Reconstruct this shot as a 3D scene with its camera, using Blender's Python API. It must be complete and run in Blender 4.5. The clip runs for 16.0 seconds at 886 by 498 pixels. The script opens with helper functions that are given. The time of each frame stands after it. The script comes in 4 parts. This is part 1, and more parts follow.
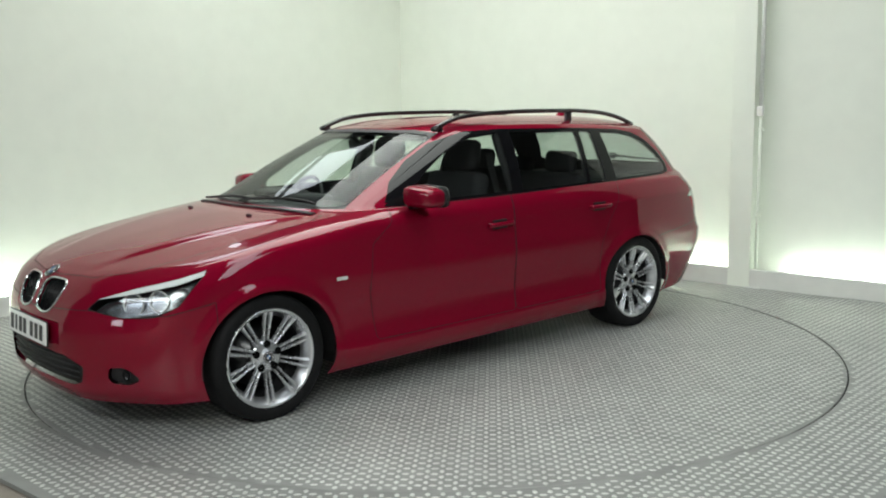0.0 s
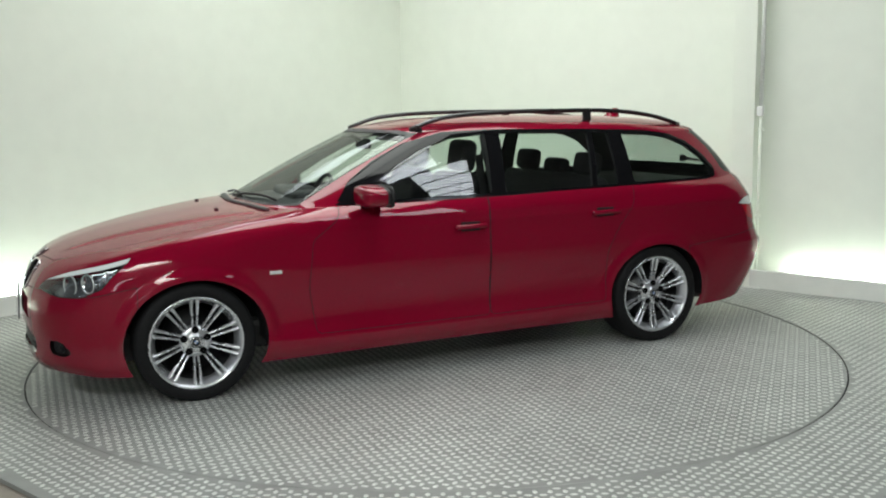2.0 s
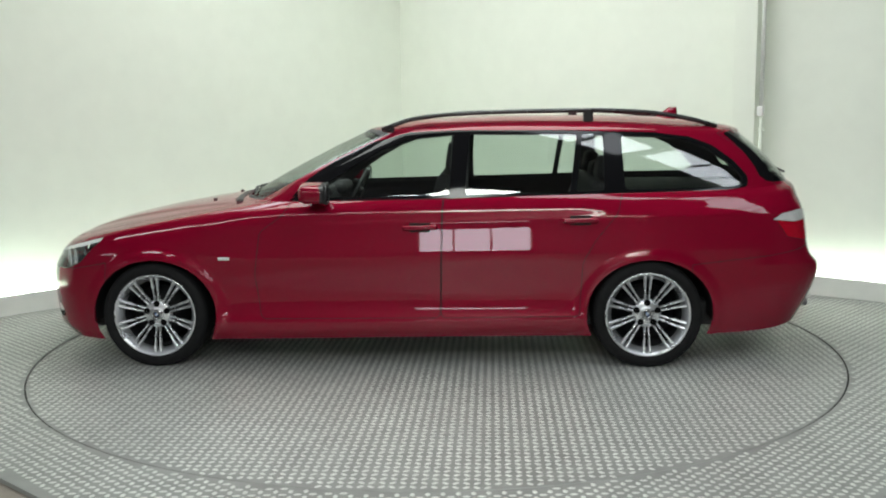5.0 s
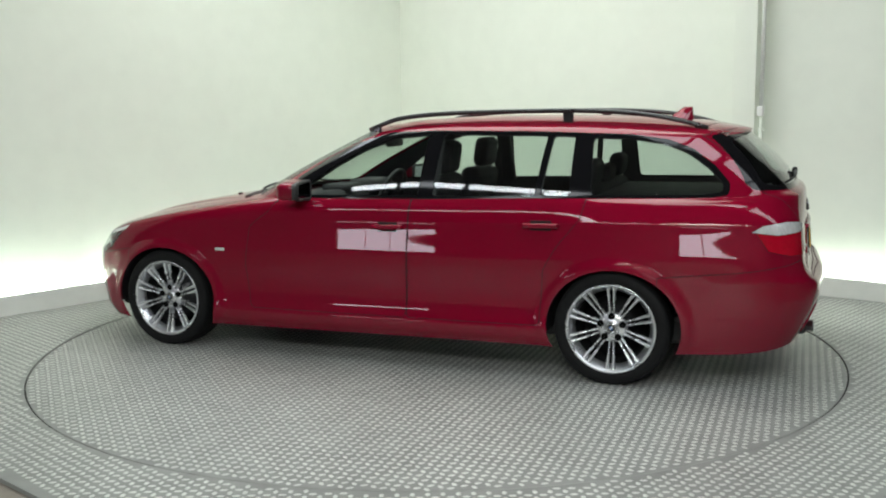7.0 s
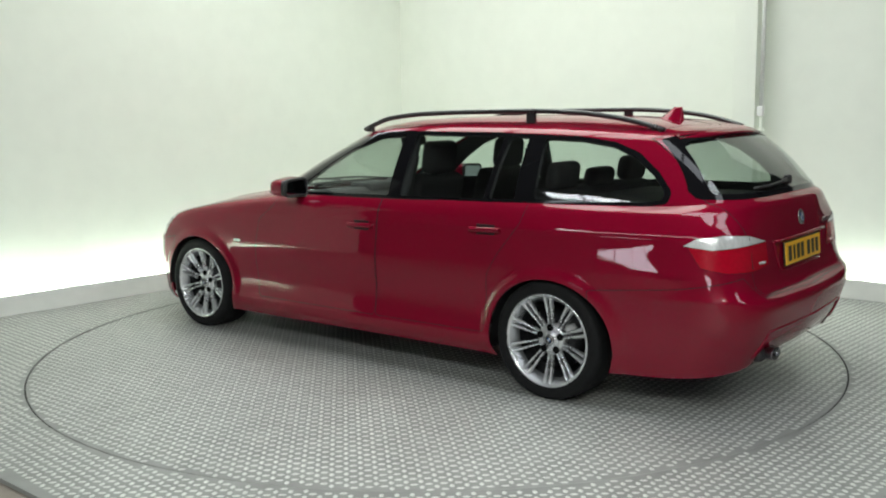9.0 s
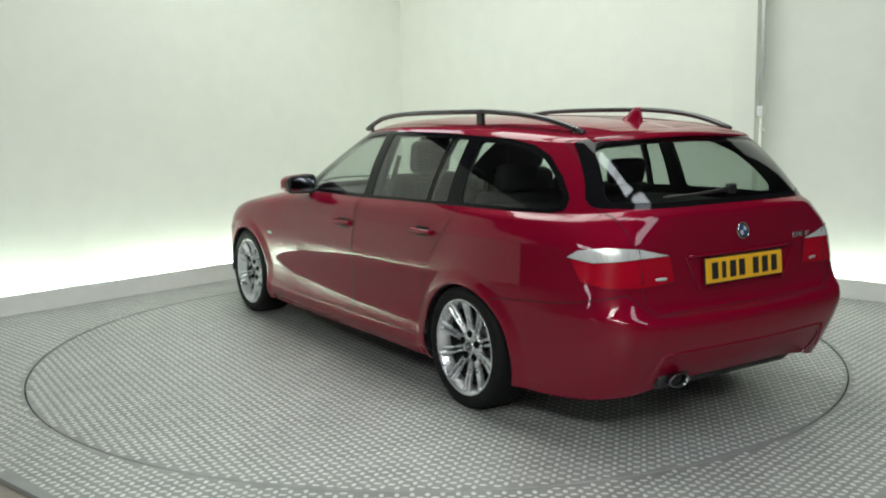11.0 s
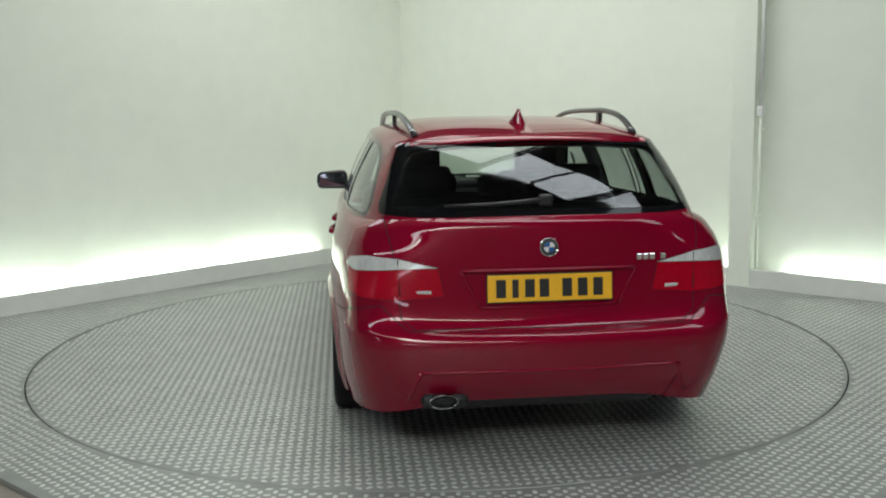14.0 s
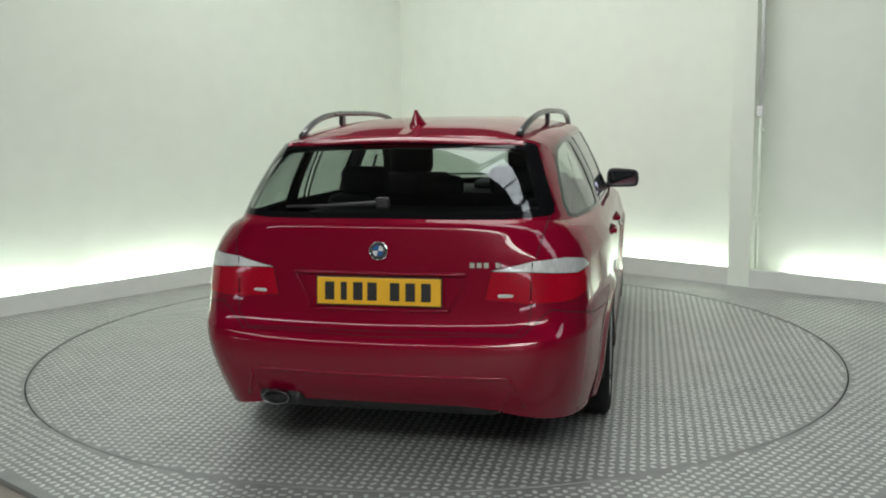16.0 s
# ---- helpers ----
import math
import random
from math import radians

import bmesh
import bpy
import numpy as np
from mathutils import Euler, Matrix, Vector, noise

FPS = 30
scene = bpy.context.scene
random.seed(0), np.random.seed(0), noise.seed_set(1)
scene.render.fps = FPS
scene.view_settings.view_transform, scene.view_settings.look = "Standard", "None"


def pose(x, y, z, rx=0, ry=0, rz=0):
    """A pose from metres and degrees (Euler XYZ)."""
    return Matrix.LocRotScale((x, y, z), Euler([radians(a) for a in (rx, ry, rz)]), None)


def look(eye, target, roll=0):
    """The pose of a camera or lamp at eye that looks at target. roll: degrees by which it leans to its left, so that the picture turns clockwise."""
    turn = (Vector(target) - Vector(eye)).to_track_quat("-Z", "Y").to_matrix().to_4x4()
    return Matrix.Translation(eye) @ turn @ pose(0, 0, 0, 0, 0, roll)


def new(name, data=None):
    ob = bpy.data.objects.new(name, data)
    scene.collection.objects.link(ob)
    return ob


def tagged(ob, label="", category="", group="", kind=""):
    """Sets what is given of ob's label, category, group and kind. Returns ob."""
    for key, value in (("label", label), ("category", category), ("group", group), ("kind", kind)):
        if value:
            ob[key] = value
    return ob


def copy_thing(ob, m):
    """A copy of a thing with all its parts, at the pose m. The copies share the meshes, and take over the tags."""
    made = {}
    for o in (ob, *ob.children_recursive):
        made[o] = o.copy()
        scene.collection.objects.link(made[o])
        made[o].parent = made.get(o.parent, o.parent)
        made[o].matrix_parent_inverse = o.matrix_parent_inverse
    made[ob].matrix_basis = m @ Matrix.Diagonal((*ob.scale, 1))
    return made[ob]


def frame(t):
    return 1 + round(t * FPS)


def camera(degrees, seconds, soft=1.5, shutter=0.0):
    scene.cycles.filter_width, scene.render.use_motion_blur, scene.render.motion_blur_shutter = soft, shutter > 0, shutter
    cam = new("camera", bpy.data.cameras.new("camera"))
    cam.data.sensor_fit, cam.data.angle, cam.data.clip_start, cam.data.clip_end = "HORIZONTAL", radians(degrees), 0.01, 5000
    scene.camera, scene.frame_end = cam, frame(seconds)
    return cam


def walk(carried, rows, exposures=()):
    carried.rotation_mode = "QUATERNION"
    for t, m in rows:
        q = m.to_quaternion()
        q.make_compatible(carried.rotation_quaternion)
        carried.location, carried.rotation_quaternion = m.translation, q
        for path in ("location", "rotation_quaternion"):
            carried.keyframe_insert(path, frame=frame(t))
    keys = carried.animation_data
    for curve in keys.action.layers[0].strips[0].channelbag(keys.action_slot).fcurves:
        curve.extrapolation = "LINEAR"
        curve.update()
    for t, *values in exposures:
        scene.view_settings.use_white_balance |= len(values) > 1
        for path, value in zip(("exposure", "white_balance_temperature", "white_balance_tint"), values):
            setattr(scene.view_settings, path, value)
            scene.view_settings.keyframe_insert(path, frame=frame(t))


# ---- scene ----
# camera on a tripod: one fixed pose
cam = camera(50.4, 16.0, soft=2.0)
EYE = Vector((0, -6.0, 1.482))
HEAD = look(EYE, EYE + Vector((0.007375, 0.98945, -0.14469)), -0.766)
walk(cam, [(0, HEAD), (16, HEAD)], [(0, 0.04), (3.5, 0.08), (7, 0.05), (9, 0.15), (11.3, -0.05), (12.5, -0.18), (14.5, -0.26), (16, -0.21)])

# turntable: heading of the car at the start, degrees a second, and the car's place on the deck
TURN_START, TURN_RATE = 221.5, -9.0
CAR_X, CAR_Y = 0.190, -0.253
DECK_R = 2.466

# ---- world and lights ----
world = bpy.data.worlds.new("world")
scene.world = world
world.use_nodes = True
wn = world.node_tree.nodes
sky = wn.new("ShaderNodeTexSky")
sky.sky_type, sky.sun_disc, sky.sun_elevation, sky.sun_rotation = "NISHITA", False, radians(40), radians(200)
wn["Background"].inputs["Strength"].default_value = 0.08
world.node_tree.links.new(sky.outputs[0], wn["Background"].inputs["Color"])


def area_lamp(name, m, sx, sy, watts, colour=(1, 1, 1)):
    d = bpy.data.lights.new(name, "AREA")
    d.shape, d.size, d.size_y, d.energy, d.color = "RECTANGLE", sx, sy, watts, colour
    ob = new(name, d)
    ob.matrix_world = m
    return ob


ROOF_Z = 4.6
# the hall's roof runs askew; rooflights in its own axes: centre, size, watts
ROOF_M = pose(0, 0, ROOF_Z, 0, 0, -43)
# the last two have made-up width and power, as the main light
SKYLIGHTS = [(2.62, -0.82, 2.15, 1.0), (7.0, -0.40, 6.5, 1.15), (1.0, -7.0, 6.2, 1.2), (-4.92, 0.88, 3.2, 1.5), (-0.54, 0.40, 4.2, 3.0), (6.4, -6.6, 4.5, 2.4)]
SKY_WATTS = [48, 140, 250, 70, 225, 700]
for (cx, cy, sx, sy), watts in zip(SKYLIGHTS, SKY_WATTS):
    area_lamp("skylight_lamp", ROOF_M @ pose(cx, cy, 0.12), sx, sy, watts, (0.95, 1.0, 0.93) if sx * sy > 10 else (0.90, 0.96, 1.0))


# ---- materials ----
def material(name, base, rough=0.5, metal=0.0, coat=0.0, grain=0.0, scale=40, bump=0.0, bump_scale=200, spec=0.5, emit=None, power=0.0, stretch=None):
    m = bpy.data.materials.new(name)
    m.use_nodes = True
    nt, b = m.node_tree, m.node_tree.nodes["Principled BSDF"]
    b.inputs["Base Color"].default_value = (*base, 1)
    b.inputs["Roughness"].default_value, b.inputs["Metallic"].default_value = rough, metal
    b.inputs["Specular IOR Level"].default_value = spec
    b.inputs["Coat Weight"].default_value, b.inputs["Coat Roughness"].default_value = coat, 0.012
    if emit:
        b.inputs["Emission Color"].default_value, b.inputs["Emission Strength"].default_value = (*emit, 1), power
    tc = nt.nodes.new("ShaderNodeTexCoord")
    src = tc.outputs["Object"]
    if stretch:
        mp = nt.nodes.new("ShaderNodeMapping")
        mp.inputs["Scale"].default_value = stretch
        nt.links.new(src, mp.inputs[0])
        src = mp.outputs[0]
    if grain:
        fine, broad, mix, ramp = (nt.nodes.new("ShaderNode" + k) for k in ("TexNoise", "TexNoise", "Math", "MapRange"))
        fine.inputs["Scale"].default_value, fine.inputs["Detail"].default_value = scale, 5
        broad.inputs["Scale"].default_value, broad.inputs["Detail"].default_value = scale / 14, 3
        nt.links.new(src, fine.inputs["Vector"]), nt.links.new(src, broad.inputs["Vector"])
        nt.links.new(fine.outputs["Fac"], mix.inputs[0]), nt.links.new(broad.outputs["Fac"], mix.inputs[1])
        ramp.inputs["From Min"].default_value, ramp.inputs["From Max"].default_value = 0.7, 1.3
        ramp.inputs["To Min"].default_value, ramp.inputs["To Max"].default_value = 1 - grain, 1 + grain
        nt.links.new(mix.outputs[0], ramp.inputs["Value"])
        mul = nt.nodes.new("ShaderNodeVectorMath")
        mul.operation = "SCALE"
        mul.inputs[0].default_value = base
        nt.links.new(ramp.outputs[0], mul.inputs["Scale"]), nt.links.new(mul.outputs[0], b.inputs["Base Color"])
        rr = nt.nodes.new("ShaderNodeMapRange")
        rr.inputs["From Min"].default_value, rr.inputs["From Max"].default_value = 0.3, 0.7
        rr.inputs["To Min"].default_value, rr.inputs["To Max"].default_value = max(0, rough - 0.4 * grain), min(1, rough + 0.4 * grain)
        nt.links.new(broad.outputs["Fac"], rr.inputs["Value"]), nt.links.new(rr.outputs[0], b.inputs["Roughness"])
    if bump:
        n2, bp = nt.nodes.new("ShaderNodeTexNoise"), nt.nodes.new("ShaderNodeBump")
        n2.inputs["Scale"].default_value, n2.inputs["Detail"].default_value = bump_scale, 4
        nt.links.new(src, n2.inputs["Vector"])
        bp.inputs["Strength"].default_value, bp.inputs["Distance"].default_value = bump, 0.002
        nt.links.new(n2.outputs["Fac"], bp.inputs["Height"]), nt.links.new(bp.outputs[0], b.inputs["Normal"])
    return m


def glass_material(name, tint, gloss=1.0, sheen=0.05):
    m = bpy.data.materials.new(name)
    m.use_nodes = True
    nt = m.node_tree
    nt.nodes.clear()
    out, mix, tr, gl, lw, pw, ad = (nt.nodes.new("ShaderNode" + k) for k in ("OutputMaterial", "MixShader", "BsdfTransparent", "BsdfGlossy", "LayerWeight", "Math", "Math"))
    tr.inputs["Color"].default_value = (*tint, 1)
    gl.inputs["Roughness"].default_value = 0.015
    gl.inputs["Color"].default_value = (gloss, gloss, gloss, 1)
    lw.inputs["Blend"].default_value = 0.5
    pw.operation, pw.inputs[1].default_value = "POWER", 4.0
    ad.operation, ad.inputs[1].default_value, ad.inputs[2].default_value = "MULTIPLY_ADD", 0.85, sheen
    nt.links.new(lw.outputs["Facing"], pw.inputs[0]), nt.links.new(pw.outputs[0], ad.inputs[0])
    nt.links.new(ad.outputs[0], mix.inputs[0]), nt.links.new(tr.outputs[0], mix.inputs[1]), nt.links.new(gl.outputs[0], mix.inputs[2])
    nt.links.new(mix.outputs[0], out.inputs[0])
    return m


PAINT = material("red_car_paint", (0.205, 0.0018, 0.018), 0.48, 0.22, coat=0.85, grain=0.05, scale=900, spec=0.0)
BLACK_GLOSS = material("gloss_black_trim", (0.006, 0.006, 0.007), 0.07, spec=0.2)
BLACK = material("black_plastic", (0.012, 0.012, 0.013), 0.5, grain=0.2, scale=300, bump=0.2, bump_scale=900)
SEAM = material("panel_gap", (0.01, 0.002, 0.003), 0.8)
RUBBER = material("tyre_rubber", (0.006, 0.006, 0.0065), 0.7, spec=0.2, grain=0.25, scale=60, bump=0.3, bump_scale=500)
ALLOY = material("silver_alloy", (0.62, 0.63, 0.65), 0.28, 0.85, grain=0.05, scale=80)
BARREL = material("wheel_barrel_metal", (0.03, 0.03, 0.032), 0.45, 0.7, grain=0.2, scale=50)
DISC = material("brake_disc_steel", (0.06, 0.06, 0.063), 0.35, 1.0, grain=0.15, scale=120)
# door mirror glass; low base colour stands in for a dark reflection
MIRROR = material("darkened_mirror_glass", (0.30, 0.32, 0.36), 0.03, 1.0)
CHROME = material("chrome", (0.75, 0.76, 0.78), 0.08, 1.0)
CLOTH = material("dark_seat_cloth", (0.018, 0.018, 0.02), 0.85, grain=0.25, scale=250, bump=0.3, bump_scale=700)
TRIM = material("dark_cabin_trim", (0.022, 0.022, 0.024), 0.75, grain=0.2, scale=90, bump=0.2, bump_scale=600)
HEADLINER = material("grey_headliner", (0.16, 0.16, 0.155), 0.9, grain=0.1, scale=200)
GLASS = glass_material("window_glass", (0.76, 0.83, 0.79), sheen=0.075)
GLASS_DARK = glass_material("rear_glass", (0.54, 0.60, 0.57))
SCREEN_GLASS = glass_material("windscreen_glass", (0.76, 0.83, 0.79), gloss=0.55, sheen=0.05)
LENS = glass_material("clear_lens", (0.93, 0.95, 0.95))
RED_LENS = material("red_lamp_lens", (0.36, 0.001, 0.014), 0.2, spec=0.15, coat=0.6, grain=0.15, scale=60)
CLEAR_LENS = material("pale_lamp_lens", (0.66, 0.67, 0.66), 0.18, 0.25, coat=0.8, grain=0.2, scale=60, bump=0.5, bump_scale=70, stretch=(2.2, 2.2, 0.15))
BROW = material("white_lamp_strip", (0.66, 0.68, 0.67), 0.25, coat=0.6)
# tailpipe metal, a darker grey than the chrome
DARK_PIPE = material("dark_pipe_steel", (0.22, 0.22, 0.23), 0.3, 1.0, grain=0.2, scale=60)
LAMP_BOWL = material("headlamp_reflector", (0.8, 0.81, 0.83), 0.10, 0.95, grain=0.1, scale=30)
LAMP_DARK = material("headlamp_bezel", (0.24, 0.25, 0.27), 0.22, 0.85)
PLATE_Y = material("yellow_number_plate", (0.80, 0.43, 0.02), 0.35, coat=0.4, grain=0.04, scale=100)
PLATE_W = material("white_number_plate", (0.78, 0.78, 0.76), 0.35, coat=0.4, grain=0.04, scale=100)
BOLT_SHADE = material("bolt_hole_shade", (0.004, 0.004, 0.004), 0.8, spec=0.05)
INK = material("plate_black", (0.012, 0.012, 0.012), 0.5)
BLUE = material("badge_blue", (0.025, 0.10, 0.28), 0.25, coat=0.6)
WHITE = material("badge_white", (0.75, 0.76, 0.78), 0.25, 0.3, coat=0.6)
RAIL = material("satin_black_rail", (0.012, 0.012, 0.013), 0.3, coat=0.3, grain=0.1, scale=100)
WALL = material("white_wall_paint", (0.765, 0.80, 0.715), 0.75, grain=0.025, scale=6, bump=0.15, bump_scale=180)
GREY_PIPE = material("grey_conduit", (0.74, 0.75, 0.73), 0.5, grain=0.06, scale=20)
PLINTH = material("white_plinth_paint", (0.66, 0.67, 0.63), 0.6, grain=0.05, scale=9, bump=0.1, bump_scale=150)
HALL = material("hall_cladding", (0.13, 0.13, 0.13), 0.8, grain=0.1, scale=4)
ROOFM = material("hall_roof_sheet", (0.12, 0.125, 0.13), 0.8, grain=0.1, scale=4)
STEEL = material("dark_steel_bar", (0.05, 0.055, 0.06), 0.5, 0.4, grain=0.1, scale=30)
DECK = material("tread_plate", (0.24, 0.245, 0.232), 0.46, 0.25, grain=0.22, scale=7, bump=0.12, bump_scale=120)
# worn studs; the pale base also holds the glint off the bright walls
STUD = material("worn_glint_stud", (0.57, 0.58, 0.55), 0.40, 0.3, grain=0.16, scale=25)
# near black: the shade in the slot round the turntable, put into colour
GAP_SHADE = material("dark_gap", (0.012, 0.012, 0.012), 0.9)
FLOORM = material("brown_hall_floor", (0.20, 0.175, 0.145), 0.7, grain=0.2, scale=12, bump=0.2, bump_scale=90)
TUBE = material("tube_light", (0.9, 0.9, 0.9), 0.4, emit=(0.87, 1.0, 0.90), power=28.0)
BATTEN = material("lamp_diffuser", (0.9, 0.9, 0.9), 0.4, emit=(0.90, 0.88, 1.0), power=9.0)


# ---- mesh helpers ----
def mesh_of(name, verts, faces, mat, smooth=False):
    me = bpy.data.meshes.new(name)
    me.from_pydata([tuple(v) for v in verts], [], [tuple(f) for f in faces])
    me.materials.append(mat)
    if smooth:
        me.polygons.foreach_set("use_smooth", [True] * len(me.polygons))
    me.update()
    return me


def mesh_from_bm(name, bm, mat, smooth=False):
    me = bpy.data.meshes.new(name)
    bm.to_mesh(me)
    bm.free()
    me.materials.append(mat)
    if smooth:
        me.polygons.foreach_set("use_smooth", [True] * len(me.polygons))
    return me


def part(name, me, parent, label="", m=None):
    ob = new(name, me)
    ob.parent = parent
    if m is not None:
        ob.matrix_basis = m
    return tagged(ob, label)


def box_bm(sx, sy, sz, bevel=0.0, seg=2, m=None):
    bm = bmesh.new()
    bmesh.ops.create_cube(bm, size=1.0, matrix=Matrix.Diagonal((sx, sy, sz, 1)))
    if bevel:
        bmesh.ops.bevel(bm, geom=bm.edges[:], offset=bevel, segments=seg, affect="EDGES", profile=0.5)
    if m is not None:
        bm.transform(m)
    return bm


def thing_box(name, mat, sx, sy, sz, m, bevel=0.004):
    ob = new(name, mesh_from_bm(name, box_bm(sx, sy, sz, bevel), mat))
    ob.matrix_world = m
    return ob


def tube_mesh(name, path, radius, mat, sides=10, closed=False, flat=1.0):
    """A tube along a path; flat scales it along z."""
    pts = [Vector(q) for q in path]
    verts, faces, n = [], [], len(pts)
    for i, q in enumerate(pts):
        a = pts[(i - 1) % n] if closed or i else q
        b = pts[(i + 1) % n] if closed or i < n - 1 else q
        t = (b - a).normalized()
        side = t.cross(Vector((0, 0, 1)))
        side = side.normalized() if side.length > 1e-4 else Vector((1, 0, 0))
        up = side.cross(t)
        r = radius[i] if isinstance(radius, (list, tuple)) else radius
        for k in range(sides):
            an = 2 * math.pi * k / sides
            verts.append(q + side * r * math.cos(an) + up * r * flat * math.sin(an))
    for i in range(n if closed else n - 1):
        for k in range(sides):
            j = (i + 1) % n
            faces.append((i * sides + k, i * sides + (k + 1) % sides, j * sides + (k + 1) % sides, j * sides + k))
    if not closed:
        faces += [tuple(range(sides - 1, -1, -1)), tuple((n - 1) * sides + k for k in range(sides))]
    return mesh_of(name, verts, faces, mat, True)


def lathe_mesh(name, profile, mat, steps=48, axis="y"):
    """Turns (radius, offset) pairs about an axis."""
    verts, faces, n = [], [], len(profile)
    for k in range(steps):
        a = 2 * math.pi * k / steps
        for r, o in profile:
            verts.append((r * math.cos(a), o, r * math.sin(a)) if axis == "y" else (o, r * math.cos(a), r * math.sin(a)) if axis == "x" else (r * math.cos(a), r * math.sin(a), o))
    for k in range(steps):
        for i in range(n - 1):
            j = (k + 1) % steps
            faces.append((k * n + i, k * n + i + 1, j * n + i + 1, j * n + i))
    return mesh_of(name, verts, faces, mat, True)


def rounded(poly, r=0.02, n=4):
    """A polygon with its corners rounded."""
    out, c = [], len(poly)
    for i in range(c):
        a, b, d = Vector(poly[i - 1]), Vector(poly[i]), Vector(poly[(i + 1) % c])
        la, ld = (a - b).length, (d - b).length
        k = min(r, 0.45 * la, 0.45 * ld)
        p0, p1 = b + (a - b) * (k / la), b + (d - b) * (k / ld)
        for j in range(n + 1):
            s = j / n
            q = p0 * (1 - s) ** 2 + b * 2 * s * (1 - s) + p1 * s * s
            out.append((q.x, q.y))
    return out


def pchip(xk, yk, x):
    """Monotone cubic through the knots; yk may have several columns."""
    xk, yk, x = np.asarray(xk, float), np.asarray(yk, float), np.asarray(x, float)
    h = np.diff(xk)
    h2 = h.reshape((-1,) + (1,) * (yk.ndim - 1))
    d = np.diff(yk, axis=0) / h2
    m = np.zeros_like(yk)
    w1, w2 = 2 * h2[1:] + h2[:-1], h2[1:] + 2 * h2[:-1]
    same = d[:-1] * d[1:] > 0
    with np.errstate(divide="ignore", invalid="ignore"):
        hm = (w1 + w2) / (w1 / d[:-1] + w2 / d[1:])
    m[1:-1] = np.where(same, np.nan_to_num(hm), 0)
    m[0], m[-1] = d[0], d[-1]
    i = np.clip(np.searchsorted(xk, x) - 1, 0, len(h) - 1)
    t = ((x - xk[i]) / h[i]).reshape((-1,) + (1,) * (yk.ndim - 1))
    hh = h[i].reshape(t.shape)
    return (2 * t**3 - 3 * t**2 + 1) * yk[i] + (t**3 - 2 * t**2 + t) * hh * m[i] + (3 * t**2 - 2 * t**3) * yk[i + 1] + (t**3 - t**2) * hh * m[i + 1]


def inside(poly, x, y):
    hit, n = False, len(poly)
    for i in range(n):
        (x0, y0), (x1, y1) = poly[i - 1], poly[i]
        if (y0 > y) != (y1 > y) and x < (x1 - x0) * (y - y0) / (y1 - y0) + x0:
            hit = not hit
    return hit


# ---- the studio corner and the hall round it ----
DECK_TOP = 0.0
LEFT_DIR, RIGHT_DIR = radians(46.4), radians(-41.5)


def wall_frame(direction, dist):
    """A pose whose x runs along the wall, y points away from the room, at that distance from the turntable's centre."""
    n = Vector((-math.sin(direction), math.cos(direction), 0))
    return Matrix.Translation(n * dist) @ pose(0, 0, 0, 0, 0, math.degrees(direction))


WALL_L, WALL_R = wall_frame(LEFT_DIR, 3.36), wall_frame(RIGHT_DIR, 3.13)
PL_L, PL_R = wall_frame(LEFT_DIR, 3.0), wall_frame(RIGHT_DIR, 2.97)
# the walls' corner, as a run along each wall
corner = Vector((-0.356, 4.497, 0))
CL, CR = (WALL_L.inverted() @ corner).x, (WALL_R.inverted() @ corner).x
WALL_H = 3.3


def studio_wall(name, frame_m, x0, x1, label):
    ob = thing_box(name, WALL, x1 - x0, 0.12, WALL_H + 0.1, frame_m @ pose((x0 + x1) / 2, 0.06, WALL_H / 2 - 0.05), 0.003)
    return tagged(ob, label, "wall", kind="structure")


studio_wall("wall_west", WALL_L, CL - 7.5, CL + 0.12, "plain white painted studio wall lit from below")
studio_wall("wall_east", WALL_R, CR + 0.001, CR + 5.8, "plain white painted studio wall with a shallow pillar")

# light trough: low plinth in front of each wall with tube lights behind it
PLINTH_H = 0.152


def plinth(name, frame_m, x0, x1):
    bm = box_bm(x1 - x0, 0.03, PLINTH_H, 0.004, 2, pose((x0 + x1) / 2, 0.015, PLINTH_H / 2))
    ob = new(name, mesh_from_bm(name, bm, PLINTH))
    ob.matrix_world = frame_m
    return tagged(ob, "low white painted plinth board hiding tube lights", "plinth", kind="structure")


pcl = (PL_L.inverted() @ Vector((-0.17, 4.15, 0))).x
pcr = (PL_R.inverted() @ Vector((-0.17, 4.15, 0))).x
plinth("plinth_west", PL_L, pcl - 7, pcl)
plinth("plinth_east", PL_R, pcr + 0.04, pcr + 5.6)


def tube_light(frame_m, x0, length, depth):
    ob = new("tube_light")
    ob.matrix_world = frame_m @ pose(x0 + length / 2, depth, 0.0)
    part("channel", mesh_from_bm("channel", box_bm(length + 0.06, 0.05, 0.05, 0.005, 1, pose(0, 0, 0.025)), PLINTH), ob)
    me = tube_mesh("tube", [(-length / 2, 0, 0.085), (length / 2, 0, 0.085)], 0.019, TUBE, 12)
    part("tube", me, ob, "glowing white fluorescent tube")
    for s in (-1, 1):
        part("lamp_holder", mesh_from_bm("lamp_holder", box_bm(0.03, 0.04, 0.06, 0.004, 1, pose(s * (length / 2 + 0.012), 0, 0.075)), PLINTH), ob)
    return tagged(ob, "fluorescent tube lying in the trough behind the plinth", "tube light", "trough tube lights")


PX = (WALL_R.inverted() @ Vector((2.52, 1.73, 0))).x


def run_of(frame_m, x, y):
    return (frame_m.inverted() @ Vector((x, y, 0))).x


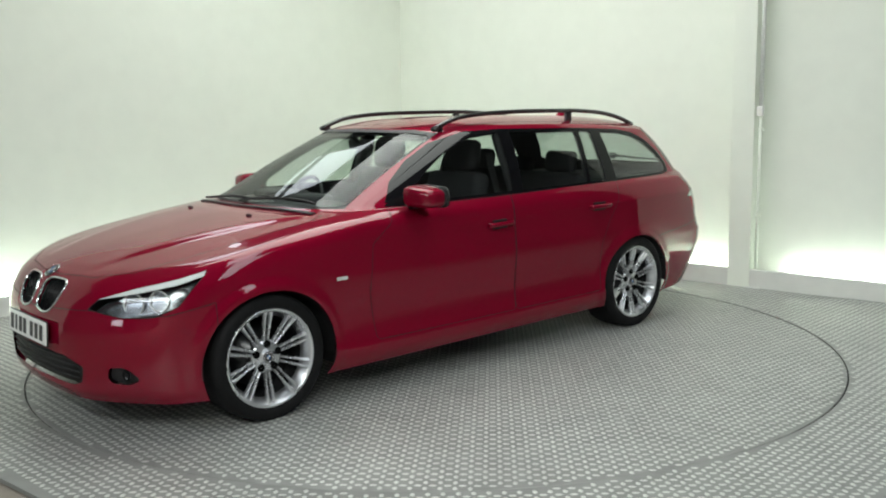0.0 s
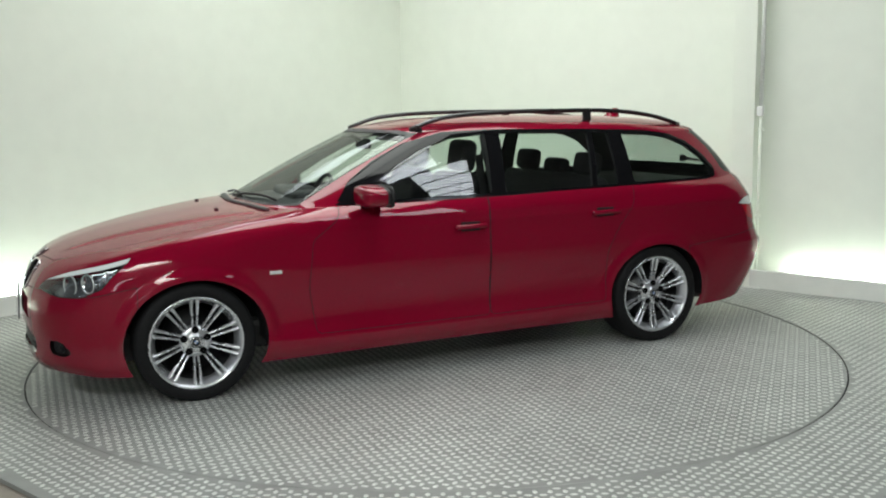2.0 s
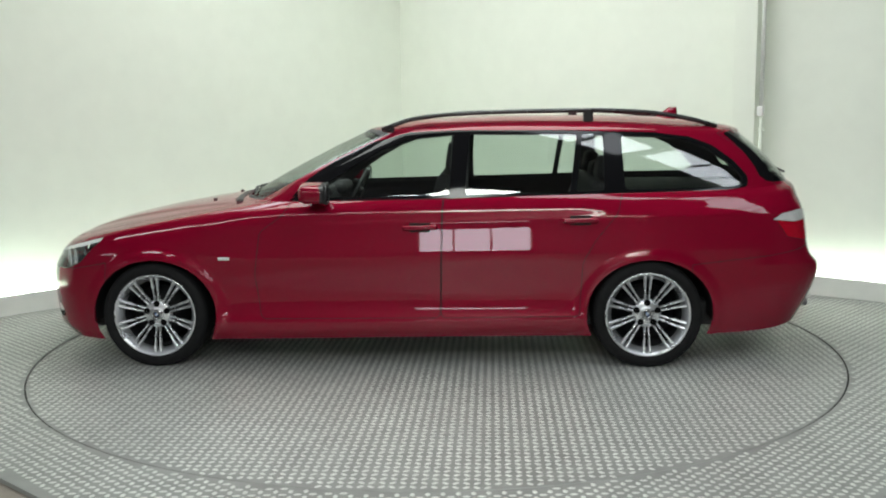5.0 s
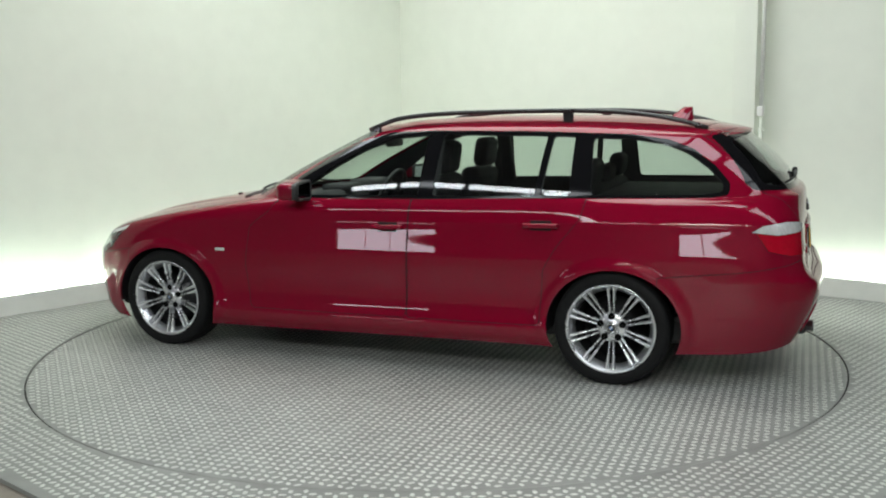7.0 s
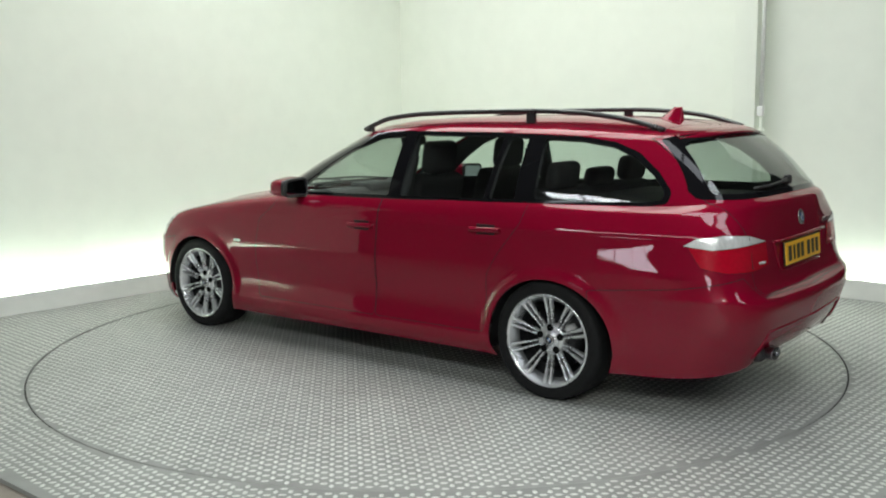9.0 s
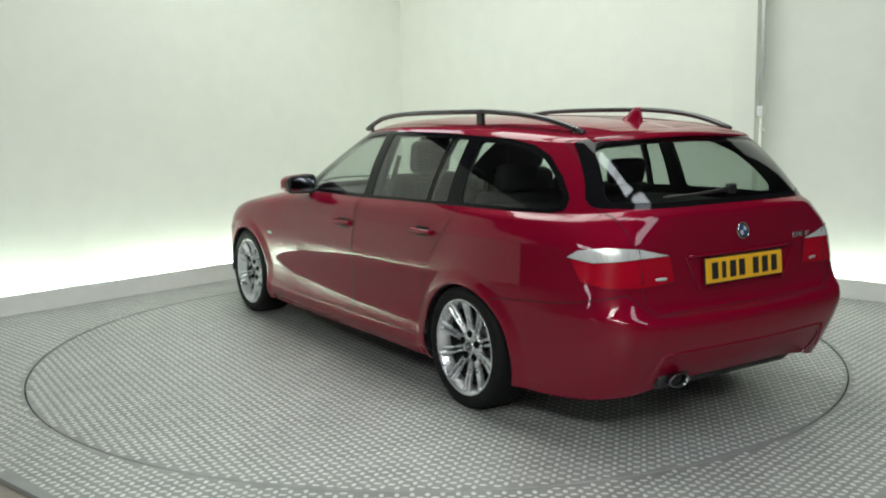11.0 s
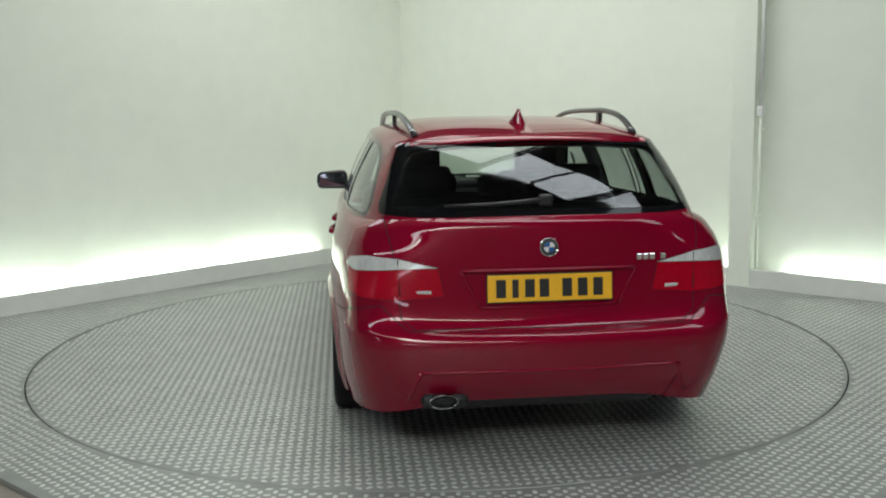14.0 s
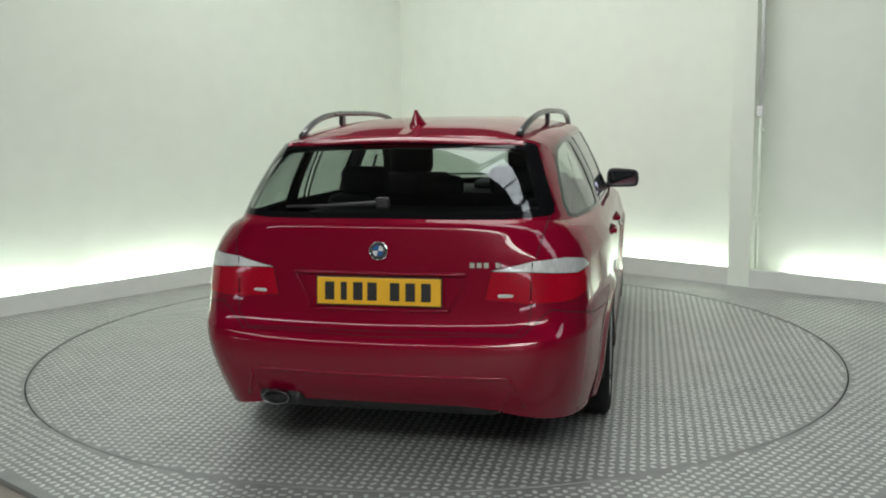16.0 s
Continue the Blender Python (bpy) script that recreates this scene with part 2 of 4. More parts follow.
# west wall: tubes end to end with short dark gaps; east wall: one each side of the pillar
GAP_L = run_of(WALL_L, -2.85, 1.55)
for k in range(-2, 3):
    a = GAP_L + 0.06 + k * 1.33
    if a + 1.2 < CL - 0.25:
        tube_light(WALL_L, a, 1.2, -0.07)
tube_light(WALL_R, PX - 0.12 - 1.2, 1.2, -0.06)
tube_light(WALL_R, PX - 0.12 - 2.5, 1.2, -0.06)
tube_light(WALL_R, PX + 0.36, 1.2, -0.06)


# shallow pillar on the east wall, with a conduit and a small box on it
pillar = new("pillar", mesh_from_bm("pillar", box_bm(0.19, 0.165, WALL_H, 0.004, 2, WALL_R @ pose(PX, -0.083, WALL_H / 2)), WALL))
tagged(pillar, "slim white boxed pillar against the studio wall", "pillar", kind="structure")
conduit = new("conduit")
conduit.matrix_world = WALL_R @ pose(PX + 0.135, -0.135, 0)
part("pipe", tube_mesh("pipe", [(0, 0, 1.47), (0, 0, WALL_H)], 0.016, GREY_PIPE, 12), conduit, "grey conduit pipe")
part("lower_pipe", tube_mesh("lower_pipe", [(0, 0, 0.0), (0, 0, 1.47)], 0.011, WALL, 12), conduit)
part("junction_box", mesh_from_bm("junction_box", box_bm(0.05, 0.04, 0.08, 0.006, 2, pose(0, -0.01, 1.45)), GREY_PIPE), conduit, "small grey junction box")
part("foot_flange", mesh_from_bm("foot_flange", box_bm(0.12, 0.07, 0.012, 0.003, 1, pose(0.0, -0.01, 0.006)), PLINTH), conduit)
for zc in (0.6, 1.3, 2.7):
    part("clip", mesh_from_bm("clip", box_bm(0.045, 0.03, 0.02, 0.003, 1, pose(0, 0.01, zc)), WALL), conduit)
tagged(conduit, "thin pale conduit running up beside the pillar", "conduit")

# hall floor, platform plate with a round opening, turntable
thing = new("floor", mesh_from_bm("floor", box_bm(20, 20, 0.1, 0, 1, pose(0, -1, -0.07)), FLOORM))
tagged(thing, "brown hall floor beyond the steel platform", "floor", kind="structure")


def platform_mesh():
    """A four-sided plate with a round hole; its far edges run under the walls."""
    corners = [Vector((-0.3, 4.7)), Vector((4.68, 0.35)), Vector((0.288, -4.04)), Vector((-4.5, 0.01))]
    steps, rim = 160, DECK_R + 0.008
    inner, outer = [], []
    for k in range(steps):
        a = 2 * math.pi * k / steps
        d = Vector((math.cos(a), math.sin(a)))
        best = 9
        for i in range(4):
            p0, p1 = corners[i], corners[(i + 1) % 4]
            e = p1 - p0
            den = d.x * e.y - d.y * e.x
            if abs(den) > 1e-9:
                t = (p0.x * e.y - p0.y * e.x) / den
                w = (p0.x * d.y - p0.y * d.x) / den
                if t > 0 and -1e-6 <= w <= 1 + 1e-6:
                    best = min(best, t)
        inner.append(d * rim), outer.append(d * best)
    verts = [(q.x, q.y, z) for z in (0, -0.019) for ring in (inner, outer) for q in ring]
    faces = []
    for k in range(steps):
        j = (k + 1) % steps
        faces.append((k, steps + k, steps + j, j))
        faces.append((steps + k, 3 * steps + k, 3 * steps + j, steps + j))
        faces.append((2 * steps + k, k, j, 2 * steps + j))
    return mesh_of("platform", verts, faces, DECK), corners


platform_me, PLATE_CORNERS = platform_mesh()
platform = tagged(new("platform", platform_me), "grey steel tread-plate platform round the turntable", "platform", kind="structure")
# no real pit: a black sheet just above the floor gives the slot's shade
tagged(new("pit", lathe_mesh("pit", [(0.01, -0.0192), (DECK_R + 0.012, -0.0192)], GAP_SHADE, 96, "z")), "dark slot under the turntable", "pit", kind="structure")

turntable = new("turntable")
tagged(turntable, "round grey steel tread-plate turntable, turning slowly", "turntable")
part("deck", lathe_mesh("deck", [(0.001, 0.0), (DECK_R - 0.004, 0.0), (DECK_R, -0.003), (DECK_R, -0.006)], DECK, 160, "z"), turntable)
# the deck's side is blackened too, for the shade in the slot
part("rim_edge", lathe_mesh("rim_edge", [(DECK_R - .001, -.0055), (DECK_R - .001, -.017), (.01, -.017)], GAP_SHADE, 160, "z"), turntable)
turntable.children[0].data.polygons.foreach_set("use_smooth", [False] * len(turntable.children[0].data.polygons))


def stud_mesh(name, keep, pitch=0.0425, turn=0.0):
    """Raised lens-shaped studs in a crossed pattern over the area that keep() allows."""
    L, W, H = 0.0182, 0.0096, 0.0026
    shape = [(-L, 0, 0), (-L * 0.5, -W, 0), (L * 0.5, -W, 0), (L, 0, 0), (L * 0.5, W, 0), (-L * 0.5, W, 0), (-L * 0.45, 0, H), (L * 0.45, 0, H)]
    tris = [(0, 1, 6), (1, 2, 7, 6), (2, 3, 7), (3, 4, 7), (4, 5, 6, 7), (5, 0, 6)]
    verts, faces = [], []
    n = int(5.5 / pitch)
    for i in range(-n, n + 1):
        for j in range(-n, n + 1):
            x, y = i * pitch, j * pitch
            x, y = x * math.cos(turn) - y * math.sin(turn), x * math.sin(turn) + y * math.cos(turn)
            if not keep(x, y):
                continue
            a = turn + (math.pi / 4 if (i + j) % 2 else -math.pi / 4)
            c, s, b = math.cos(a), math.sin(a), len(verts)
            verts += [(x + c * u - s * w, y + s * u + c * w, h + 0.0002) for u, w, h in shape]
            faces += [tuple(b + q for q in f) for f in tris]
    return mesh_of(name, verts, faces, STUD, True)


tagged(part("tread_studs", stud_mesh("tread_studs", lambda x, y: x * x + y * y < (DECK_R - 0.016) ** 2), turntable), kind="stuff")


def on_platform(x, y):
    if x * x + y * y < (DECK_R + 0.026) ** 2:
        return False
    return inside([(q.x * 0.985, q.y * 0.985) for q in PLATE_CORNERS], x, y)


tagged(new("platform_studs", stud_mesh("platform_studs", on_platform, turn=radians(46))), "raised tread studs on the platform plate", "tread plate", kind="stuff")

# hall shell behind and above the camera
HX0, HX1, HY0, HY1 = -8.0, 8.0, -10.0, 8.0


def hall_wall(name, x0, x1, y0, y1):
    ob = new(name, mesh_from_bm(name, box_bm(x1 - x0, y1 - y0, ROOF_Z + 0.3, 0, 1, pose((x0 + x1) / 2, (y0 + y1) / 2, ROOF_Z / 2 - 0.05)), HALL))
    tagged(ob, "grey sheet cladding of the hall", "wall", kind="structure")


hall_wall("wall_hall_south", HX0, HX1, HY0 - 0.15, HY0)
hall_wall("wall_hall_north", HX0, HX1, HY1, HY1 + 0.15)
hall_wall("wall_hall_west", HX0 - 0.15, HX0, HY0, HY1)
hall_wall("wall_hall_east", HX1, HX1 + 0.15, HY0, HY1)


def roof_mesh():
    xs = sorted({-14, 14, *(c + s * w / 2 for c, _, w, _ in SKYLIGHTS for s in (-1, 1))})
    ys = sorted({-14, 14, *(c + s * w / 2 for _, c, _, w in SKYLIGHTS for s in (-1, 1))})
    verts, faces = [], []
    for a, b in zip(xs, xs[1:]):
        for c, d in zip(ys, ys[1:]):
            mx, my = (a + b) / 2, (c + d) / 2
            if any(abs(mx - cx) < sx / 2 and abs(my - cy) < sy / 2 for cx, cy, sx, sy in SKYLIGHTS):
                continue
            k = len(verts)
            verts += [(x, y, z) for z in (0, 0.1) for x, y in ((a, c), (b, c), (b, d), (a, d))]
            faces += [(k + 3, k + 2, k + 1, k), (k + 4, k + 5, k + 6, k + 7), (k, k + 1, k + 5, k + 4), (k + 1, k + 2, k + 6, k + 5), (k + 2, k + 3, k + 7, k + 6), (k + 3, k, k + 4, k + 7)]
    return mesh_of("ceiling", verts, faces, ROOFM)


tagged(new("ceiling", roof_mesh()), "grey hall roof with long rooflights", "ceiling", kind="structure").matrix_world = ROOF_M
for cx, cy, sx, sy in SKYLIGHTS:
    sl = new("rooflight")
    sl.matrix_world = ROOF_M @ pose(cx, cy, 0)
    for s in (-1, 1):
        part("kerb", mesh_from_bm("kerb", box_bm(sx, 0.05, 0.08, 0.004, 1, pose(0, s * (sy / 2 - 0.03), -0.02)), STEEL), sl)
    n = max(2, int(sx / 1.2))
    for k in range(n + 1):
        part("glazing_bar", mesh_from_bm("glazing_bar", box_bm(0.07, sy, 0.08, 0.004, 1, pose(-sx / 2 + 0.05 + k * (sx - 0.1) / n, 0, -0.03)), STEEL), sl)
    tagged(sl, "long rooflight with dark steel glazing bars", "rooflight", "rooflights")

# diffused strip lamps on the hall walls behind the camera
for bx, by, bz, turn, length in ((-0.7, HY0, 1.38, 0, 1.9), (HX0, -7.75, 1.28, -90, 2.5)):
    bl = new("strip_lamp")
    bl.matrix_world = pose(bx, by, bz, 0, 0, turn) @ pose(0, 0.02, 0)
    part("housing", mesh_from_bm("housing", box_bm(length, 0.05, 0.30, 0.01, 2, pose(0, 0.025, 0)), PLINTH), bl)
    n = max(1, round(length / 0.7))
    for k in range(n):
        w = (length - 0.04) / n
        part("diffuser", mesh_from_bm("diffuser", box_bm(w - 0.05, 0.03, 0.24, 0.01, 2, pose((k + 0.5 - n / 2) * w, 0.062, 0)), BATTEN), bl, "glowing white diffuser")
    tagged(bl, "wall-mounted strip lamp with white diffusers", "lamp", "strip lamps")


# ---- the car ----
# x forward, y to its left, z up, from the ground midway between the axles. Control curves of the left half,
# each from the front centre round the side to the rear centre: (x, y, z)
AXLE, HUB_Z, TYRE_R = 1.443, 0.310, 0.315
UNDER = [(2.22, 0, .17), (2.185, .40, .165), (2.02, .68, .165), (1.90, .80, .16), (1.80, .835, .16), (1.443, .845, .16), (.9, .855, .165), (-.3, .865, .18),
         (-1.05, .865, .185), (-1.443, .86, .185), (-1.9, .83, .19), (-2.23, .75, .21), (-2.365, .625, .24), (-2.40, .35, .285), (-2.42, 0, .29)]
SILL = [(2.265, 0, .275), (2.228, .40, .272), (2.085, .70, .28), (1.94, .825, .28), (1.81, .862, .28), (1.443, .875, .27), (.9, .885, .245), (-.3, .895, .255),
        (-1.05, .895, .265), (-1.443, .89, .29), (-1.9, .862, .32), (-2.29, .785, .35), (-2.425, .65, .37), (-2.465, .35, .385), (-2.485, 0, .385)]
BUMPER = [(2.27, 0, .47), (2.236, .40, .475), (2.105, .71, .485), (1.96, .832, .49), (1.82, .872, .48), (1.443, .89, .46), (.9, .878, .43), (-.3, .886, .44),
          (-1.05, .888, .45), (-1.443, .902, .48), (-1.9, .875, .52), (-2.335, .815, .54), (-2.475, .69, .55), (-2.505, .35, .555), (-2.518, 0, .555)]
WAIST = [(2.233, 0, .60), (2.20, .40, .605), (2.07, .70, .625), (1.93, .825, .645), (1.81, .870, .655), (1.443, .899, .655), (.9, .890, .63), (-.3, .902, .64),
         (-1.05, .907, .65), (-1.443, .912, .665), (-1.9, .882, .68), (-2.305, .81, .68), (-2.408, .685, .655), (-2.417, .35, .625), (-2.427, 0, .62)]
SHOULDER = [(2.168, 0, .715), (2.112, .40, .72), (1.985, .67, .735), (1.87, .785, .755), (1.75, .835, .78), (1.443, .865, .815), (.9, .880, .84), (-.3, .888, .86),
            (-1.05, .888, .875), (-1.443, .887, .88), (-1.9, .857, .885), (-2.255, .80, .885), (-2.375, .675, .885), (-2.40, .35, .88), (-2.413, 0, .88)]
BONNET_MID = [(1.86, 0, .822), (1.81, .38, .822), (1.69, .60, .828), (1.59, .70, .838), (1.46, .765, .855), (1.23, .805, .888), (.79, .845, .918), (-.3, .866, .93),
              (-1.05, .866, .945), (-1.443, .862, .95), (-1.9, .83, .955), (-2.195, .77, .965), (-2.33, .655, .97), (-2.392, .35, .975), (-2.405, 0, .975)]
BONNET_REAR = [(1.40, 0, .912), (1.37, .35, .910), (1.30, .55, .908), (1.24, .64, .910), (1.15, .70, .917), (.98, .758, .932), (.68, .812, .947), (-.3, .850, .96),
               (-1.05, .850, .977), (-1.443, .844, .983), (-1.9, .81, .99), (-2.155, .75, 1.0), (-2.297, .652, 1.012), (-2.384, .35, 1.022), (-2.398, 0, 1.022)]
BELT = [(1.03, 0, .972), (1.00, .30, .970), (.95, .50, .966), (.90, .60, .963), (.84, .67, .963), (.75, .738, .966), (.55, .788, .970), (-.3, .832, .983),
        (-1.05, .832, 1.003), (-1.443, .818, 1.008), (-1.88, .768, 1.014), (-2.11, .715, 1.025), (-2.248, .645, 1.04), (-2.346, .35, 1.05), (-2.363, 0, 1.05)]
ROOF_EDGE = [(.22, 0, 1.385), (.19, .28, 1.38), (.13, .46, 1.37), (.06, .555, 1.362), (0, .60, 1.362), (-.08, .63, 1.365), (-.2, .648, 1.372), (-.55, .663, 1.382),
             (-1.15, .66, 1.375), (-1.5, .643, 1.362), (-1.74, .618, 1.346), (-1.88, .592, 1.342), (-1.965, .545, 1.346), (-2.03, .28, 1.366), (-2.045, 0, 1.372)]
ROOF_LINE = [(-2.02, 1.378), (-1.75, 1.419), (-1.2, 1.448), (-.7, 1.452), (-.2, 1.437), (.14, 1.396)]
NU = 250


def gauss(rows, sigma, axis):
    """Smooths along an axis; the ends stay."""
    n = int(3 * sigma) + 1
    k = np.exp(-0.5 * (np.arange(-n, n + 1) / sigma) ** 2)
    k /= k.sum()
    a = np.moveaxis(rows, axis, 0)
    p = np.concatenate([2 * a[0] - a[n:0:-1], a, 2 * a[-1] - a[-2:-n - 2:-1]])
    out = sum(k[i] * p[i:i + len(a)] for i in range(2 * n + 1))
    return np.moveaxis(out, 0, axis)


def gauss_round(rows, sigma):
    """Smooths round the car: across the centre the half mirrors itself."""
    n = int(3 * sigma) + 1
    k = np.exp(-0.5 * (np.arange(-n, n + 1) / sigma) ** 2)
    k /= k.sum()
    flip = np.array([1, -1, 1])
    p = np.concatenate([rows[n:0:-1] * flip, rows, rows[-2:-n - 2:-1] * flip])
    out = sum(k[i] * p[i:i + len(rows)] for i in range(2 * n + 1))
    out[0, 1] = out[-1, 1] = 0
    return out


def body_grid():
    chord = np.concatenate([[0], np.cumsum(np.linalg.norm(np.diff(np.array(WAIST), axis=0), axis=1))])
    u = np.linspace(0, chord[-1], NU)
    curves = [gauss_round(pchip(chord, c, u), 3.0) for c in (UNDER, SILL, BUMPER, WAIST, SHOULDER, BONNET_MID, BONNET_REAR, BELT)]
    low = pchip(np.arange(8), np.array(curves), np.linspace(0, 7, 71))
    low = gauss(low, 2.2, 0)
    belt, edge = low[-1], gauss_round(pchip(chord, ROOF_EDGE, u), 3.0)
    rows = list(low)
    side = np.clip((belt[:, 1] - 0.60) / 0.2, 0, 1)
    for s in np.linspace(0, 1, 17)[1:]:
        bow = 4 * s * (1 - s)
        r = belt * (1 - s) + edge * s
        r[:, 1] += 0.018 * bow * side
        r[:, 2] += 0.012 * bow * (1 - side)
        r[:, 0] += np.where(belt[:, 0] > 0, 0.010, -0.022) * bow * (1 - side)
        rows.append(r)
    rx, rz = np.array(ROOF_LINE).T
    for s in np.linspace(0, 1, 19)[1:]:
        x = edge[:, 0] + (np.clip(edge[:, 0], -1.98, 0.10) - edge[:, 0]) * s
        y = edge[:, 1] * (1 - s)
        z = edge[:, 2] + (pchip(rx, rz, x) - edge[:, 2]) * (1 - (1 - s) ** 4.0)
        rows.append(np.stack([x, y, z], -1))
    g = np.array(rows)
    # the bonnet's raised middle
    top = np.zeros(g.shape[:2])
    top[43:68] = np.sin(np.linspace(0, math.pi, 25))[:, None] ** 0.5
    line = 0.30 + 0.30 * (2.1 - g[:, :, 0]) / 1.1
    g[:, :, 2] += 0.011 * top / (1 + np.exp((g[:, :, 1] - line) / 0.014)) * (g[:, :, 0] > 1.0)
    # flares round the wheel arches
    for cx, cz, rx, rz in (ARCH_F, ARCH_R):
        d = np.maximum(0, np.hypot((g[:, :, 0] - cx) / rx, (g[:, :, 2] - cz) / rz) - 1) * 0.35
        g[:, :, 1] += (1 - ramp01(d, 0.015, 0.075)) * 0.015 * (g[:, :, 1] > 0.7)
    crease_lines(g)
    return g, u, chord


def ramp01(a, lo, hi):
    t = np.clip((a - lo) / (hi - lo), 0, 1)
    return t * t * (3 - 2 * t)


def crease_lines(g):
    """Pressed lines of the body: flat upper doors up to the shoulder crease, the skirt, the bumpers' edges."""
    du = np.gradient(g, axis=1)
    out = np.stack([-du[:, :, 1], du[:, :, 0]], -1)
    out /= np.maximum(np.linalg.norm(out, axis=2, keepdims=True), 1e-9)
    out *= np.sign((out * g[:, :, :2]).sum(-1, keepdims=True) + 1e-9)
    v = np.arange(len(g))[:, None]
    x, y, z = g[:, :, 0].copy(), g[:, :, 1].copy(), g[:, :, 2].copy()
    side = ramp01(x, -2.32, -2.12) * (1 - ramp01(x, 0.75, 1.25)) * (y > 0.5)
    flat = y[31] - 0.112 * (z - z[31])
    off = np.where((v > 31) & (v <= 40), flat - y, 0.0)
    tail = (flat[40] - y[40]) * np.exp(-((v - 40) / 5.0) ** 2)
    off = np.where(v > 40, tail, off)
    g[:, :, 1] += off * side * (v <= 69)
    # shoulder crease
    g[:, :, 1] += 0.0035 * np.exp(-np.abs(v - 40) / 2.0) * side * (v <= 66)
    # skirt along the sill
    skirt = ramp01(x, -1.20, -0.95) * (1 - ramp01(x, 0.95, 1.20)) * (y > 0.5)
    g[:, :, 1] += 0.020 * np.where(v <= 12, 1 - 0.03 * (12 - v), np.exp(-((v - 12) / 3.2))) * skirt
    # shelf edge of the rear bumper and lip of the front bumper
    rear = 1 - ramp01(x, -2.2, -1.85)
    amt = 0.007 * np.exp(-np.abs(v - 24) / 2.0) * rear
    front = ramp01(x, 1.72, 1.92)
    amt = amt + 0.012 * np.exp(-((v - 4) / 4.0) ** 2) * front + 0.006 * np.exp(-np.abs(v - 27) / 2.0) * front * ramp01(y, 0.45, 0.65)
    g[:, :, 0] += out[:, :, 0] * amt * (v < 45)
    g[:, :, 1] += out[:, :, 1] * amt * (v < 45) * (np.arange(g.shape[1]) % (g.shape[1] - 1) > 0)


ARCH_F, ARCH_R = (1.437, 0.315, 0.368, 0.328), (-1.453, 0.315, 0.362, 0.318)
GRID, U_AT, CHORD = body_grid()
NV = len(GRID)
V_BELT, V_EDGE = 70, 86


def u_of(x, y, row=40):
    """The run round the body at the place nearest to (x, y)."""
    d = np.hypot(GRID[row, :, 0] - x, GRID[row, :, 1] - y)
    return float(U_AT[int(d.argmin())])


def build_panels():
    """Cuts the half body along panel and window outlines. Returns verts, normals and faces by panel name."""
    bm = bmesh.new()
    lx, ly, lz, lu = (bm.verts.layers.float.new(k) for k in ("px", "py", "pz", "pu"))
    nx, ny, nz = (bm.verts.layers.float.new(k) for k in ("nx", "ny", "nz"))
    fu, fv, fl = (bm.faces.layers.int.new(k) for k in ("fu", "fv", "panel"))
    du = np.gradient(GRID, axis=1)
    dv = np.gradient(GRID, axis=0)
    nor = np.cross(dv, du)
    nor /= np.maximum(np.linalg.norm(nor, axis=2, keepdims=True), 1e-9)
    centre = GRID - np.array([0, 0, 0.75])
    if (nor * centre).sum() < 0:
        nor = -nor
    nor[-1] = (0, 0, 1)
    nor[:, 0, 1] = nor[:, -1, 1] = 0
    vs = []
    for j in range(NV):
        for i in range(NU):
            v = bm.verts.new(GRID[j, i])
            v[lx], v[ly], v[lz], v[lu] = (*GRID[j, i], U_AT[i])
            v[nx], v[ny], v[nz] = nor[j, i]
            vs.append(v)
    for j in range(NV - 1):
        for i in range(NU - 1):
            a, b, c, d = vs[j * NU + i], vs[j * NU + i + 1], vs[(j + 1) * NU + i + 1], vs[(j + 1) * NU + i]
            f = bm.faces.new((a, b, c, d))
            f[fu], f[fv], f[fl] = i, j, 0
    names = ["body_shell"]

    def cut(name, chart, poly, v0=0, v1=NV, x0=-9, x1=9, only=None):
        names.append(name)
        ax = {"side": (lx, lz), "end": (ly, lz), "top": (lx, ly), "wrap": (lu, lz)}[chart]
        pad = 0.03
        px, py = [q[0] for q in poly], [q[1] for q in poly]
        bx = (min(px) - pad, max(px) + pad, min(py) - pad, max(py) + pad)
        faces = []
        for f in bm.faces:
            if v0 <= f[fv] < v1 and (only is None or names[f[fl]] in only):
                v = f.verts[0]
                if x0 <= v[lx] <= x1 and bx[0] < v[ax[0]] < bx[1] and bx[2] < v[ax[1]] < bx[3]:
                    faces.append(f)
        for v in {v for f in faces for v in f.verts}:
            v.co = (v[ax[0]], v[ax[1]], 0)
        n = len(poly)
        for i in range(n):
            p0, p1 = Vector((*poly[i - 1], 0)), Vector((*poly[i], 0))
            e = p1 - p0
            if e.length < 1e-5:
                continue
            lo, hi = (min(p0.x, p1.x) - 1e-4, min(p0.y, p1.y) - 1e-4), (max(p0.x, p1.x) + 1e-4, max(p0.y, p1.y) + 1e-4)
            near = [f for f in faces if max(v.co.x for v in f.verts) >= lo[0] and min(v.co.x for v in f.verts) <= hi[0]
                    and max(v.co.y for v in f.verts) >= lo[1] and min(v.co.y for v in f.verts) <= hi[1]]
            if not near:
                continue
            rest = set(faces) - set(near)
            geom = set(near)
            for f in near:
                geom.update(f.edges), geom.update(f.verts)
            r = bmesh.ops.bisect_plane(bm, geom=list(geom), dist=2e-5, plane_co=p0, plane_no=(e.y, -e.x, 0))
            faces = list(rest) + [f for f in r["geom"] if isinstance(f, bmesh.types.BMFace)]
        k = len(names) - 1
        for f in faces:
            c = f.calc_center_median()
            if inside(poly, c.x, c.y):
                f[fl] = k
        for v in {v for f in faces for v in f.verts}:
            v.co = (v[lx], v[ly], v[lz])

    def arch(c):
        return [(c[0] + c[2] * math.cos(a), c[1] + c[3] * math.sin(a)) for a in (2 * math.pi * k / 40 for k in range(40))]

    S = u_of
